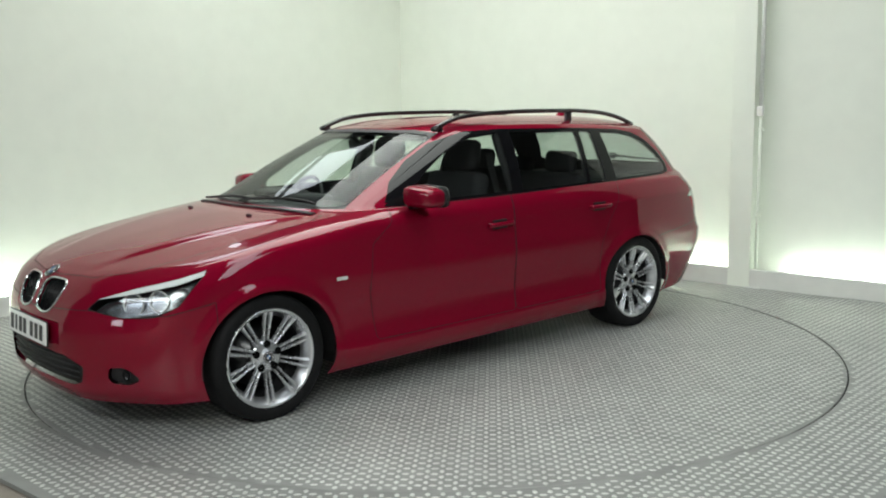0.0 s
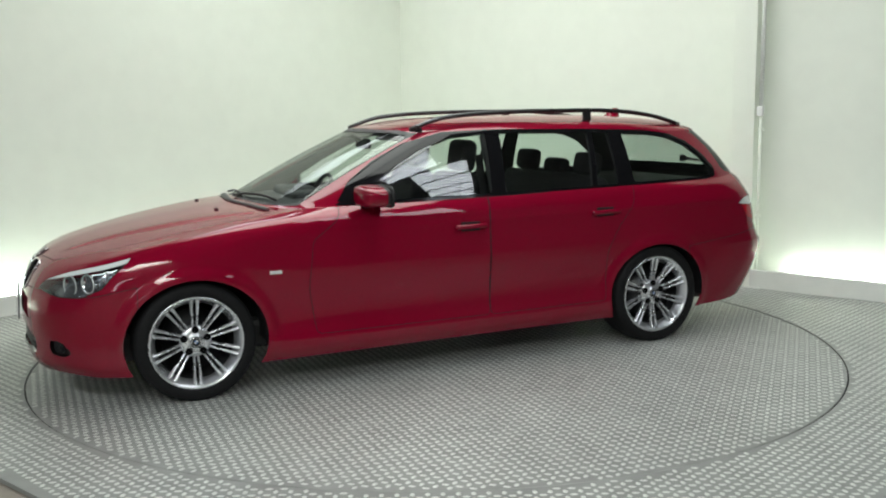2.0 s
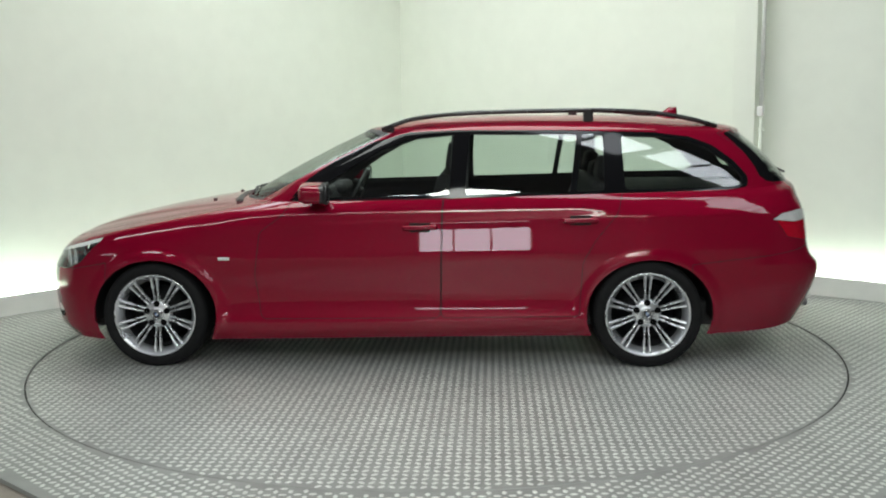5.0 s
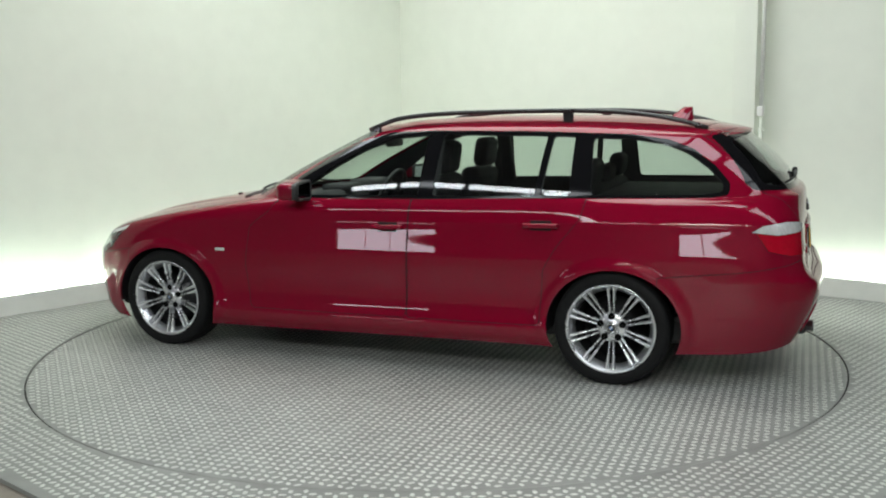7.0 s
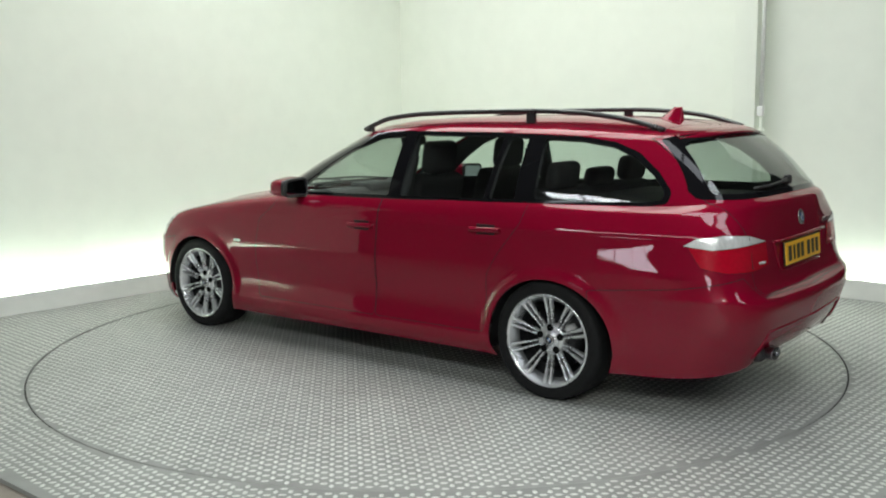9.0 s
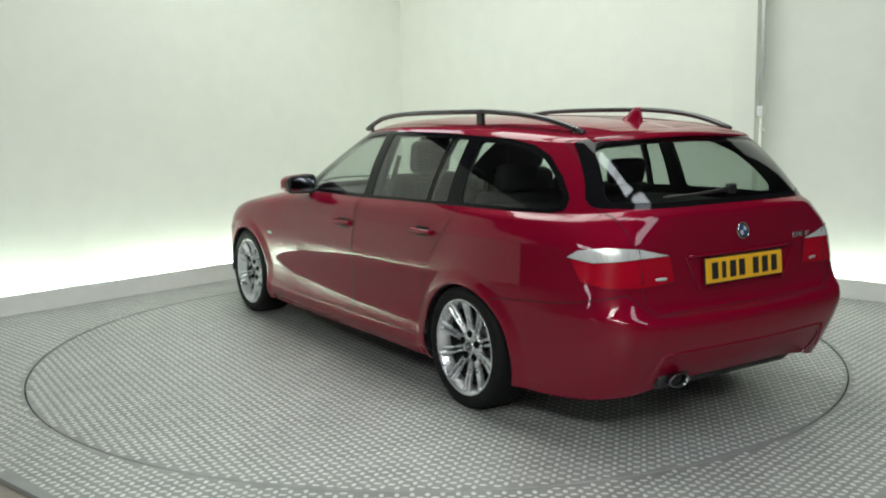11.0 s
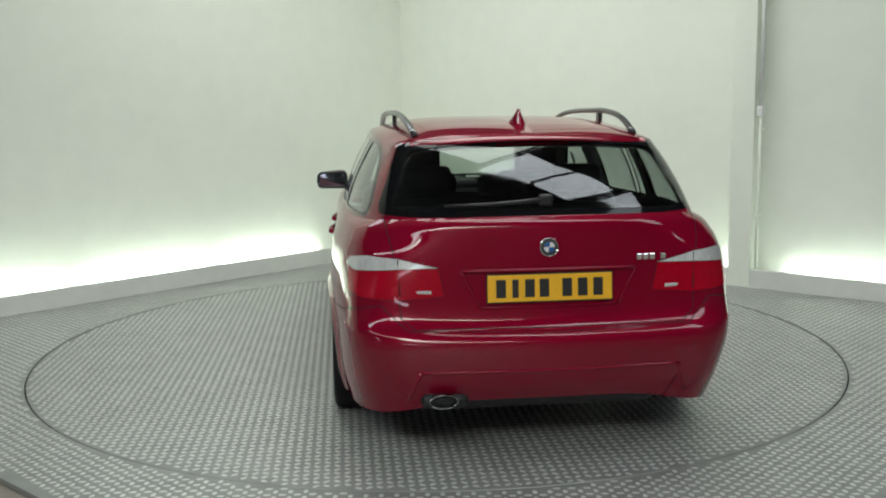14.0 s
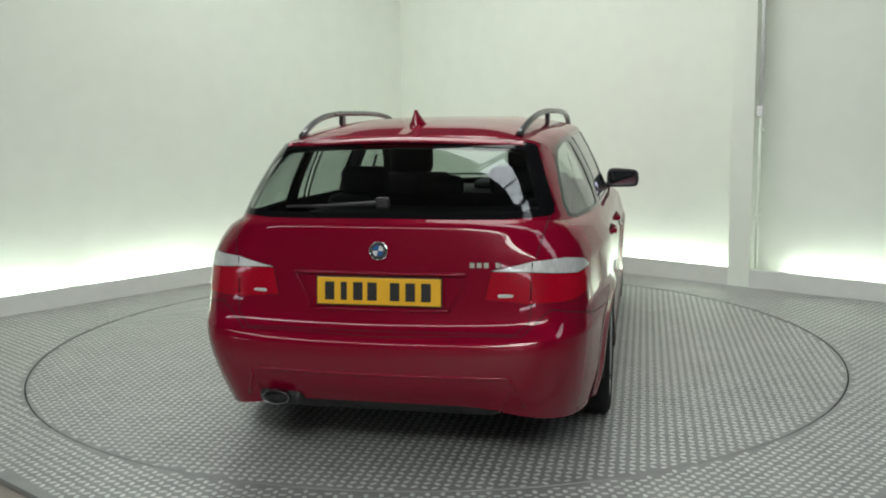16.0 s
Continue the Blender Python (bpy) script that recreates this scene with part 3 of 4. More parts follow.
    end = float(U_AT[-1])
    # painted panels
    cut("front_bumper", "wrap", [(-.1, .10), (S(1.66, .87), .10), (S(1.66, .87), .625), (S(1.90, .83), .585), (S(2.12, .55), .60), (-.1, .56)], 0, 52)
    cut("rear_bumper", "wrap", [(S(-1.70, .88), .10), (S(-1.70, .88), .60), (S(-2.1, .83), .645), (S(-2.36, .68), .70), (S(-2.42, .575), .60), (end + .1, .583), (end + .1, .10)], 0, 52)
    cut("front_door", "side", rounded([(.80, .292), (.835, .55), (.80, .80), (.66, .90), (.60, 1.02), (-.273, 1.02), (-.262, .90), (-.248, .298)], .03), 4, 70, -2, 1.2)
    cut("rear_door", "side", rounded([(-.254, .298), (-.268, .90), (-.279, 1.03), (-1.30, 1.03), (-1.27, .90), (-1.14, .74), (-1.07, .62), (-1.05, .305)], .03), 4, 70, -2, 1.2)
    cut("bonnet", "top", [(2.145, -.1), (2.14, .12), (2.09, .40), (1.97, .575), (1.75, .655), (1.40, .695), (1.10, .70), (.97, .66), (1.05, .45), (1.09, -.1)], 38, 71, .6, 3)
    cut("tailgate", "end", [(-.1, .60), (.56, .605), (.615, .65), (.625, .85), (.66, 1.0), (.675, 1.06), (.60, 1.335), (.54, 1.356), (-.1, 1.39)], 26, 88, -3, -1.88)
    cut("roof_panel", "top", [(.14, -.1), (.08, .36), (-.02, .52), (-.2, .575), (-1.2, .585), (-1.70, .555), (-1.88, .47), (-1.96, -.1)], 86, NV, -3, 1)
    # glasshouse
    cut("window_trim", "side", rounded([(.645, .972), (-.3, .986), (-1.3, 1.006), (-1.93, 1.016), (-2.025, 1.03), (-2.03, 1.09), (-1.95, 1.18), (-1.83, 1.27), (-1.7, 1.318), (-1.5, 1.346),
                                       (-1.0, 1.364), (-.35, 1.372), (-.07, 1.362), (.17, 1.300), (.37, 1.205), (.54, 1.095)], .025), 66, 87, -2.1, .72)
    cut("front_door_glass", "side", rounded([(.50, .990), (-.305, 1.004), (-.33, 1.352), (-.11, 1.333), (.10, 1.262), (.27, 1.168), (.42, 1.066)], .02), 66, 87, -2.1, .72)
    cut("rear_door_glass", "side", rounded([(-.395, 1.004), (-1.0, 1.014), (-1.045, 1.345), (-.425, 1.354)], .018), 66, 87, -2.1, .72)
    cut("quarter_light", "side", rounded([(-1.035, 1.016), (-1.195, 1.020), (-1.20, 1.340), (-1.08, 1.344)], .018), 66, 87, -2.1, .72)
    cut("rear_side_glass", "side", rounded([(-1.315, 1.024), (-1.90, 1.032), (-1.99, 1.045), (-2.0, 1.085), (-1.92, 1.17), (-1.81, 1.25), (-1.69, 1.298), (-1.52, 1.325), (-1.30, 1.334)], .03), 66, 87, -2.1, .72)
    cut("windscreen_trim", "end", [(-.1, .975), (.45, .97), (.663, .972), (.618, 1.15), (.568, 1.355), (.44, 1.374), (-.1, 1.384)], 66, 88, .05, 1.2)
    cut("windscreen", "end", rounded([(-.1, .985), (.45, .982), (.655, .984), (.610, 1.15), (.560, 1.342), (.43, 1.358), (-.1, 1.366)], .03), 66, 88, .05, 1.2)
    cut("tailgate_trim", "end", rounded([(-.1, 1.052), (.5, 1.048), (.685, 1.052), (.685, 1.09), (.588, 1.335), (.54, 1.347), (.3, 1.364), (-.1, 1.372)], .03), 64, 88, -3, -1.85)
    cut("rear_window", "end", rounded([(-.1, 1.075), (.5, 1.073), (.635, 1.078), (.635, 1.11), (.555, 1.305), (.50, 1.322), (.3, 1.335), (-.1, 1.342)], .04), 64, 88, -3, -1.85)
    # lamps and front openings
    cut("headlamp", "wrap", rounded([(S(2.13, .52), .605), (S(2.03, .70), .580), (S(1.94, .80), .582), (S(1.85, .85), .625), (S(1.78, .87), .69), (S(1.735, .875), .752), (S(1.74, .87), .772),
                                     (S(1.86, .83), .742), (S(2.02, .70), .700), (S(2.10, .55), .652)], .012), 20, 45)
    cut("headlamp_brow", "wrap", [(S(2.115, .53), .646), (S(2.02, .70), .678), (S(1.86, .83), .716), (S(1.745, .872), .748), (S(1.72, .88), .79), (S(1.86, .83), .76), (S(2.02, .70), .72), (S(2.10, .55), .67)], 20, 45, only=("headlamp",))
    cut("tail_lens_clear", "wrap", rounded([(S(-2.145, .82), .848), (S(-2.2, .80), .880), (S(-2.30, .73), .897), (S(-2.385, .625), .888), (S(-2.42, .5), .860), (S(-2.425, .47), .850), (S(-2.38, .63), .847), (S(-2.25, .78), .833)], .008), 20, 55)
    cut("tail_lens_red", "wrap", rounded([(S(-2.15, .82), .842), (S(-2.25, .78), .830), (S(-2.38, .63), .844), (S(-2.42, .468), .847), (S(-2.43, .43), .735), (S(-2.40, .60), .722), (S(-2.29, .74), .728), (S(-2.2, .80), .752)], .010), 20, 55)
    cut("grille", "end", rounded([(.03, .60), (.045, .565), (.13, .548), (.20, .562), (.245, .625), (.255, .68), (.22, .704), (.09, .704), (.04, .69)], .02), 15, 45, 1.9, 3)
    cut("lower_intake", "end", rounded([(-.1, .248), (.40, .240), (.47, .257), (.49, .337), (.36, .373), (-.1, .386)], .02), 0, 30, 1.9, 3)
    cut("fog_recess", "end", rounded([(.615, .300), (.63, .272), (.70, .266), (.745, .290), (.72, .330), (.69, .350), (.63, .346)], .02), 0, 30, 1.9, 3)
    cut("rear_diffuser", "end", rounded([(-.1, .20), (.47, .20), (.545, .375), (.50, .41), (.40, .425), (-.1, .432)], .03), 0, 30, -3, -2.2)
    # wheel openings
    cut("arch_front", "side", arch(ARCH_F), 0, 60, 1.0, 1.9)
    cut("arch_rear", "side", arch(ARCH_R), 0, 60, -2.0, -1.0)

    for v in bm.verts:
        v.co = (v[lx], v[ly], v[lz])
    bm.verts.index_update()
    co = [v.co.copy() for v in bm.verts]
    no = [Vector((v[nx], v[ny], v[nz])).normalized() for v in bm.verts]
    groups = {}
    for f in bm.faces:
        groups.setdefault(names[f[fl]], []).append([v.index for v in f.verts])
    paint = {"body_shell", "front_bumper", "rear_bumper", "front_door", "rear_door", "bonnet", "tailgate", "roof_panel"}
    lamps = {"headlamp", "headlamp_brow", "tail_lens_clear", "tail_lens_red"}
    seams = []
    for e in bm.edges:
        if len(e.link_faces) == 2:
            a, b = (names[f[fl]] for f in e.link_faces)
            if a != b and ((a in paint and b in paint) or (a in lamps) != (b in lamps)):
                seams.append((e.verts[0].index, e.verts[1].index))
    bm.free()
    return co, no, groups, seams


def panel_mesh(name, mat, groups_faces, sides, lift=0.0, keep=None):
    """A panel from its faces on the left (+1), the right (-1) or both sides."""
    verts, nors, faces, at = [], [], [], {}
    for s in sides:
        for f in groups_faces:
            if keep and not all(keep(BODY_CO[i]) for i in f):
                continue
            ids = []
            for i in f:
                c, n = BODY_CO[i], BODY_NO[i]
                key = (i, s if c.y > 1e-5 else 0)
                if key not in at:
                    at[key] = len(verts)
                    q = c + n * lift
                    verts.append((q.x, q.y * s, q.z)), nors.append((n.x, n.y * s, n.z))
                ids.append(at[key])
            faces.append(ids if s > 0 else ids[::-1])
    me = mesh_of(name, verts, faces, mat, True)
    me.normals_split_custom_set_from_vertices(nors)
    return me


BODY_CO, BODY_NO, PANELS, SEAM_EDGES = build_panels()
from mathutils.bvhtree import BVHTree
BODY_TREE = BVHTree.FromPolygons([tuple(c) for c in BODY_CO], [tuple(f) for k, g in PANELS.items() for f in g])


def on_body(p, d):
    """Where a ray from p along d meets the left half of the body, and its normal there."""
    flip = p[1] < 0 or (p[1] == 0 and d[1] > 0)
    o, w = Vector(p), Vector(d)
    if flip:
        o.y, w.y = -o.y, -w.y
    hit, n, _, _ = BODY_TREE.ray_cast(o, w)
    if hit is None:
        hit, n = o + w, -w
    if n.dot(w) > 0:
        n = -n
    return (Vector((hit.x, -hit.y, hit.z)), Vector((n.x, -n.y, n.z))) if flip else (hit, n)


car = new("estate_car")
tagged(car, "glossy red estate car with roof rails on a turntable", "car")


def both(name, mat, lift=0.0, label=""):
    return part(name, panel_mesh(name, mat, PANELS[name], (1, -1), lift), car, label)


def each_side(name, mat, lift=0.0, label="", src=None):
    return [part(name, panel_mesh(name, mat, PANELS[src or name], (s,), lift), car, label) for s in (1, -1)]


for nm in ("body_shell", "front_bumper", "rear_bumper", "bonnet", "tailgate", "roof_panel"):
    both(nm, PAINT)
FRONT_DOORS, REAR_DOORS = each_side("front_door", PAINT), each_side("rear_door", PAINT)
each_side("window_trim", BLACK_GLOSS, label="gloss black window surround")
both("windscreen_trim", BLACK, label="black windscreen border"), both("tailgate_trim", BLACK_GLOSS, label="black rear window border")
PANES = each_side("front_door_glass", GLASS, -0.004) + each_side("rear_door_glass", GLASS, -0.004) + each_side("quarter_light", GLASS, -0.004)
PANES += each_side("rear_side_glass", GLASS, -0.004) + [both("windscreen", SCREEN_GLASS, -0.003), both("rear_window", GLASS_DARK, -0.003)]
for ob in PANES:
    ob.visible_shadow = False
    tagged(ob, "lightly tinted window glass")
for k in (0, 1):
    PANES[k].parent, PANES[2 + k].parent, PANES[4 + k].parent = FRONT_DOORS[k], REAR_DOORS[k], REAR_DOORS[k]
tailgate = next(ob for ob in car.children if ob.name == "tailgate")
PANES[-1].parent = tailgate


def seam_mesh():
    verts, faces = [], []
    for s in (1, -1):
        for i, j in SEAM_EDGES:
            a, b, na, nb = BODY_CO[i], BODY_CO[j], BODY_NO[i], BODY_NO[j]
            t = b - a
            if t.length < 1e-6:
                continue
            t.normalize()
            w = na.cross(t).normalized() * 0.0021
            k = len(verts)
            for q, n in ((a - t * .001, na), (b + t * .001, nb)):
                for d in (-1, 1):
                    r = q + n * 0.0009 + w * d
                    verts.append((r.x, r.y * s, r.z))
            faces.append((k, k + 1, k + 3, k + 2))
    return mesh_of("panel_gap", verts, faces, SEAM)


part("panel_gap", seam_mesh(), car, "thin dark gaps between the panels")


# inner lining, floor and arches
def cabin(c):
    return -2.45 < c.x < 0.98 and c.z > 0.5


def arc_mesh(name, profile, mat, a0, a1, steps=36):
    """Part of a turned shape about y, from one angle to another."""
    verts, faces, n = [], [], len(profile)
    for k in range(steps + 1):
        a = radians(a0 + (a1 - a0) * k / steps)
        verts += [(r * math.cos(a), o, r * math.sin(a)) for r, o in profile]
    for k in range(steps):
        for i in range(n - 1):
            faces.append((k * n + i, k * n + i + 1, (k + 1) * n + i + 1, (k + 1) * n + i))
    return mesh_of(name, verts, faces, mat, True)


lining = [f for k in ("body_shell", "front_door", "rear_door", "tailgate", "window_trim", "windscreen_trim", "tailgate_trim") for f in PANELS[k]]
part("inner_lining", panel_mesh("inner_lining", TRIM, lining, (1, -1), -0.022, cabin), car, "dark cabin side trim")
part("headliner", panel_mesh("headliner", HEADLINER, PANELS["roof_panel"], (1, -1), -0.03), car, "grey cloth headliner")
part("floor_pan", mesh_from_bm("floor_pan", box_bm(4.1, 1.30, 0.16, 0.03, 2, pose(-.05, 0, .27)), BLACK), car, "dark underside")
part("sill_pan", mesh_from_bm("sill_pan", box_bm(2.05, 1.66, 0.10, 0.02, 2, pose(0, 0, .235)), BLACK), car)
part("intake_backing", mesh_from_bm("intake_backing", box_bm(.12, 1.0, .22, 0.02, 2, pose(2.10, 0, .31)), BLACK), car)
part("bulkhead", mesh_from_bm("bulkhead", box_bm(.10, 1.40, .58, 0.02, 2, pose(.86, 0, .62)), BLACK), car)
for cx, _, r, rz in (ARCH_F, ARCH_R):
    for s in (1, -1):
        prof = [(r + .002, s * .885), (r + .006, s * .84), (r + .01, s * .56), (.02, s * .56)]
        me = arc_mesh("arch_liner", prof, BLACK, -8, 188)
        for v in me.vertices:
            v.co.z *= rz / r
        part("arch_liner", me, car, "black wheel-arch liner", pose(cx, 0, .315))


# ---- wheels ----
def make_wheel():
    w = bpy.data.objects.new("wheel", None)
    scene.collection.objects.link(w)
    w.parent = car
    # the tyre; +y is the outer face
    tp = [(.236, -.115), (.262, -.122), (.295, -.118), (.309, -.106), (TYRE_R, -.07), (TYRE_R + .001, 0), (TYRE_R, .07), (.309, .106), (.295, .118), (.275, .122), (.255, .120), (.243, .112)]
    part("tyre", lathe_mesh("tyre", tp, RUBBER, 72), w, "black low-profile tyre")
    rim = [(.236, -.112), (.222, -.09), (.205, -.05), (.203, .05), (.214, .082), (.2235, .096), (.228, .106), (.236, .114), (.2435, .1155), (.246, .111), (.243, .104)]
    part("rim", lathe_mesh("rim", rim, ALLOY, 72), w, "silver alloy rim")
    barrel = [(.2025, .055), (.19, -.06), (.10, -.062), (.02, -.062)]
    part("inner_barrel", lathe_mesh("inner_barrel", barrel, BARREL, 48), w)
    part("brake_disc", lathe_mesh("brake_disc", [(.165, -.02), (.165, .0), (.09, .0), (.085, .02), (.02, .02)], DISC, 48), w, "steel brake disc")
    spoke = spoke_mesh()
    for k in range(10):
        a = 2 * math.pi * k / 10 + math.pi / 2
        for off in (-1, 1):
            m = Matrix.Rotation(-a, 4, "Y") @ Matrix.Translation((0, 0, off * -0.0064)) @ Matrix.Rotation(radians(off * 2.75), 4, "Y")
            part("spoke", spoke, w, "", m)
    hub = [(.083, .035), (.085, .054), (.081, .064), (.070, .0705), (.050, .0735), (.034, .0745), (.033, .078), (.030, .081), (.001, .082)]
    part("hub", lathe_mesh("hub", hub, ALLOY, 40), w)
    cap = [(.029, .0815), (.028, .084), (.001, .085)]
    part("centre_cap", lathe_mesh("centre_cap", cap, INK, 32), w, "dark round centre cap with a pale rim")
    part("cap_ring", lathe_mesh("cap_ring", [(.0215, .0853), (.0235, .0864), (.0255, .0853)], CHROME, 32), w)
    for qa, mt in ((0, BLUE), (1, WHITE), (2, BLUE), (3, WHITE)):
        a0 = qa * math.pi / 2
        pts = [(0, .0866, 0)] + [(.011 * math.cos(a0 + t * math.pi / 8), .0866, .011 * math.sin(a0 + t * math.pi / 8)) for t in range(5)]
        part("cap_quarter", mesh_of("cap_quarter", pts, [tuple(range(5, -1, -1))], mt), w)
    # raised black discs: the shade inside the bolt holes, as colour
    hole = lathe_mesh("bolt_hole", [(.0185, .060), (.0185, .0775), (.0175, .0782), (.0155, .0765), (.001, .076)], BOLT_SHADE, 16)
    for k in range(5):
        a = 2 * math.pi * k / 5 + math.pi / 2
        part("bolt_hole", hole, w, "", pose(.063 * math.cos(a), 0, .063 * math.sin(a)))
    return w


def spoke_mesh():
    """One slim spoke along +x, curving out from the hub to the rim, rounded on its face."""
    verts, faces, n = [], [], 12
    ring = [(-1, -.55), (-1, .1), (-.7, .75), (0, 1), (.7, .75), (1, .1), (1, -.55)]
    for i in range(n):
        s = i / (n - 1)
        r = .074 + s * (.226 - .074)
        y = .060 + .034 * s ** 1.3
        wd = .0056 + .0036 * s + .0035 * max(0, s - .8) / .2
        th = .014
        for a, b in ring:
            verts.append((r, y + b * th, a * wd))
    m = len(ring)
    for i in range(n - 1):
        for k in range(m - 1):
            faces.append((i * m + k, (i + 1) * m + k, (i + 1) * m + k + 1, i * m + k + 1))
    return mesh_of("spoke", verts, faces, ALLOY, True)


wheel = make_wheel()
WHEEL_Y = 0.785
wheel.matrix_basis = pose(AXLE, WHEEL_Y - .012, HUB_Z)
for x, s in ((-AXLE, 1), (AXLE, -1), (-AXLE, -1)):
    y = WHEEL_Y + (0 if x < 0 else -.012)
    copy_thing(wheel, pose(x, s * y, HUB_Z, 0, 0, 0 if s > 0 else 180))


# ---- lamps ----
for s in (1, -1):
    lamp = part("headlamp", panel_mesh("headlamp", LENS, PANELS["headlamp"], (s,), 0.001), car, "swept-back clear headlamp")
    lamp.visible_shadow = False
    part("bezel", panel_mesh("bezel", LAMP_DARK, PANELS["headlamp"], (s,), -0.05), lamp, "dark headlamp housing")
    for (hx, hy, hz), r in (((2.035, .66, .630), .050), ((1.955, .755, .645), .047)):
        bowl = lathe_mesh("reflector", [(r, .03), (r * .93, .028), (r * .8, 0), (r * .55, -.02), (.02, -.028), (.001, -.03)], LAMP_BOWL, 28, "x")
        part("reflector", bowl, lamp, "bright round reflector", pose(hx - .035, s * hy, hz, 0, 0, s * 32))
        ring = lathe_mesh("halo_ring", [(r * .98, .031), (r * 1.04, .036), (r * 1.1, .031)], CLEAR_LENS, 28, "x")
        part("halo_ring", ring, lamp, "", pose(hx - .035, s * hy, hz, 0, 0, s * 32))
    part("eyebrow_strip", panel_mesh("eyebrow_strip", BROW, PANELS["headlamp_brow"], (s,), 0.001), lamp, "white upper lamp strip")
    part("brow_backing", panel_mesh("brow_backing", LAMP_DARK, PANELS["headlamp_brow"], (s,), -0.05), lamp)
    part("indicator", lathe_mesh("indicator", [(.030, .02), (.026, .0), (.001, -.015)], LAMP_BOWL, 20, "x"), lamp, "", pose(1.845, s * .80, .675, 0, 0, s * 55))
    tail = part("tail_lamp", panel_mesh("tail_lamp", RED_LENS, PANELS["tail_lens_red"], (s,), 0.004), car, "red tail lamp wrapping the corner")
    part("clear_band", panel_mesh("clear_band", CLEAR_LENS, PANELS["tail_lens_clear"], (s,), 0.004), tail, "pale clear upper band of the lamp")
    h0, h1 = on_body((-3, s * .622, .885), (1, 0, 0))[0], on_body((-3, s * .616, .735), (1, 0, 0))[0]
    part("split_line", tube_mesh("split_line", [h0 + Vector((-.003, 0, 0)), h1 + Vector((-.003, 0, 0))], .0035, SEAM, 6), tail)
    hq, hn = on_body((-3, s * .53, .752), (1, 0, 0))
    part("reversing_lens", mesh_from_bm("reversing_lens", box_bm(.006, .085, .014, .003, 1, Matrix.Translation(hq + hn * .004) @ pose(0, 0, 0, 0, 0, -s * 12)), CLEAR_LENS), tail, "small pale lens")
    q, n = on_body((1.015, s * 2, .647), (0, -s, 0))
    part("side_repeater", mesh_from_bm("side_repeater", box_bm(.068, .008, .019, .004, 2, Matrix.Translation(q + n * .002) @ pose(0, 0, 0, 0, 0, 0)), CLEAR_LENS), car, "small pale side repeater")


# ---- front ----
def ring_on(poly, start, lift=0.0):
    """A closed outline in (y, z) laid on the nose or the tail."""
    out = []
    for y, z in poly:
        q, n = on_body((start, y, z), (-1 if start > 0 else 1, 0, 0))
        out.append(q + n * lift)
    return out


KIDNEY = rounded([(.03, .60), (.045, .565), (.13, .548), (.20, .562), (.245, .625), (.255, .68), (.22, .704), (.09, .704), (.04, .69)], .03, 5)
for s in (1, -1):
    g = part("kidney_grille", panel_mesh("kidney_grille", BLACK, PANELS["grille"], (s,), -0.014), car, "black kidney grille with a chrome rim")
    part("chrome_rim", tube_mesh("chrome_rim", ring_on([(y * s, z) for y, z in KIDNEY], 3, .001), .006, CHROME, 10, True), g, "chrome grille rim")
    for k in range(9):
        y = .055 + .0215 * k
        z0, z1 = .557 + max(0, (y - .19) * .9), .703
        a, b = on_body((3, s * y, z0), (-1, 0, 0))[0], on_body((3, s * y, z1), (-1, 0, 0))[0]
        part("slat", tube_mesh("slat", [a - Vector((.005, 0, 0)), b - Vector((.005, 0, 0))], .004, BLACK_GLOSS, 6), g)
lower = both("lower_intake", INK, -0.025, "black lower air intake")
for k in range(4):
    z = .270 + .028 * k
    pts = [on_body((3, y, z), (-1, 0, 0))[0] - Vector((.016, 0, 0)) for y in np.linspace(-.43, .43, 15)]
    part("intake_bar", tube_mesh("intake_bar", pts, .005, BLACK, 6), lower)
for s in (1, -1):
    fr = part("fog_recess", panel_mesh("fog_recess", BLACK, PANELS["fog_recess"], (s,), -0.022), car, "black fog lamp recess")
    q, n = on_body((3, s * .685, .31), (-1, 0, 0))
    part("fog_lamp", lathe_mesh("fog_lamp", [(.026, -.004), (.023, .0), (.019, -.008), (.001, -.012)], BLACK_GLOSS, 24, "x"), fr, "round fog lamp", Matrix.Translation(q - Vector((.012, 0, 0))) @ pose(0, 0, 0, 0, 0, s * 25))
both("rear_diffuser", PAINT, -0.004)


def roundel(m, r):
    b = part("roundel", lathe_mesh("roundel", [(r, -.004), (r, .003), (r * .93, .005), (r * .60, .005), (.001, .005)], INK, 40, "x"), car, "round badge with blue and white quarters", m)
    part("badge_rim", lathe_mesh("badge_rim", [(r * .92, .0045), (r * .97, .0075), (r * 1.02, .0035)], CHROME, 40, "x"), b)
    for k in range(4):
        pts = [(.0062, 0, 0)] + [(.0062, r * .60 * math.cos(k * math.pi / 2 + t * math.pi / 12), r * .60 * math.sin(k * math.pi / 2 + t * math.pi / 12)) for t in range(7)]
        part("badge_quarter", mesh_of("badge_quarter", pts, [tuple(range(7))], (WHITE, BLUE)[k % 2]), b)


q, n = on_body((-3, .001, .925), (1, 0, 0))
roundel(Matrix.Translation(q) @ pose(0, 0, 0, 0, 0, 180) @ pose(0, 0, 0, 0, -12, 0), .038)
q, n = on_body((2.139, .001, 3), (0, 0, -1))
roundel(Matrix.Translation(q) @ n.to_track_quat("X", "Z").to_matrix().to_4x4(), .041)


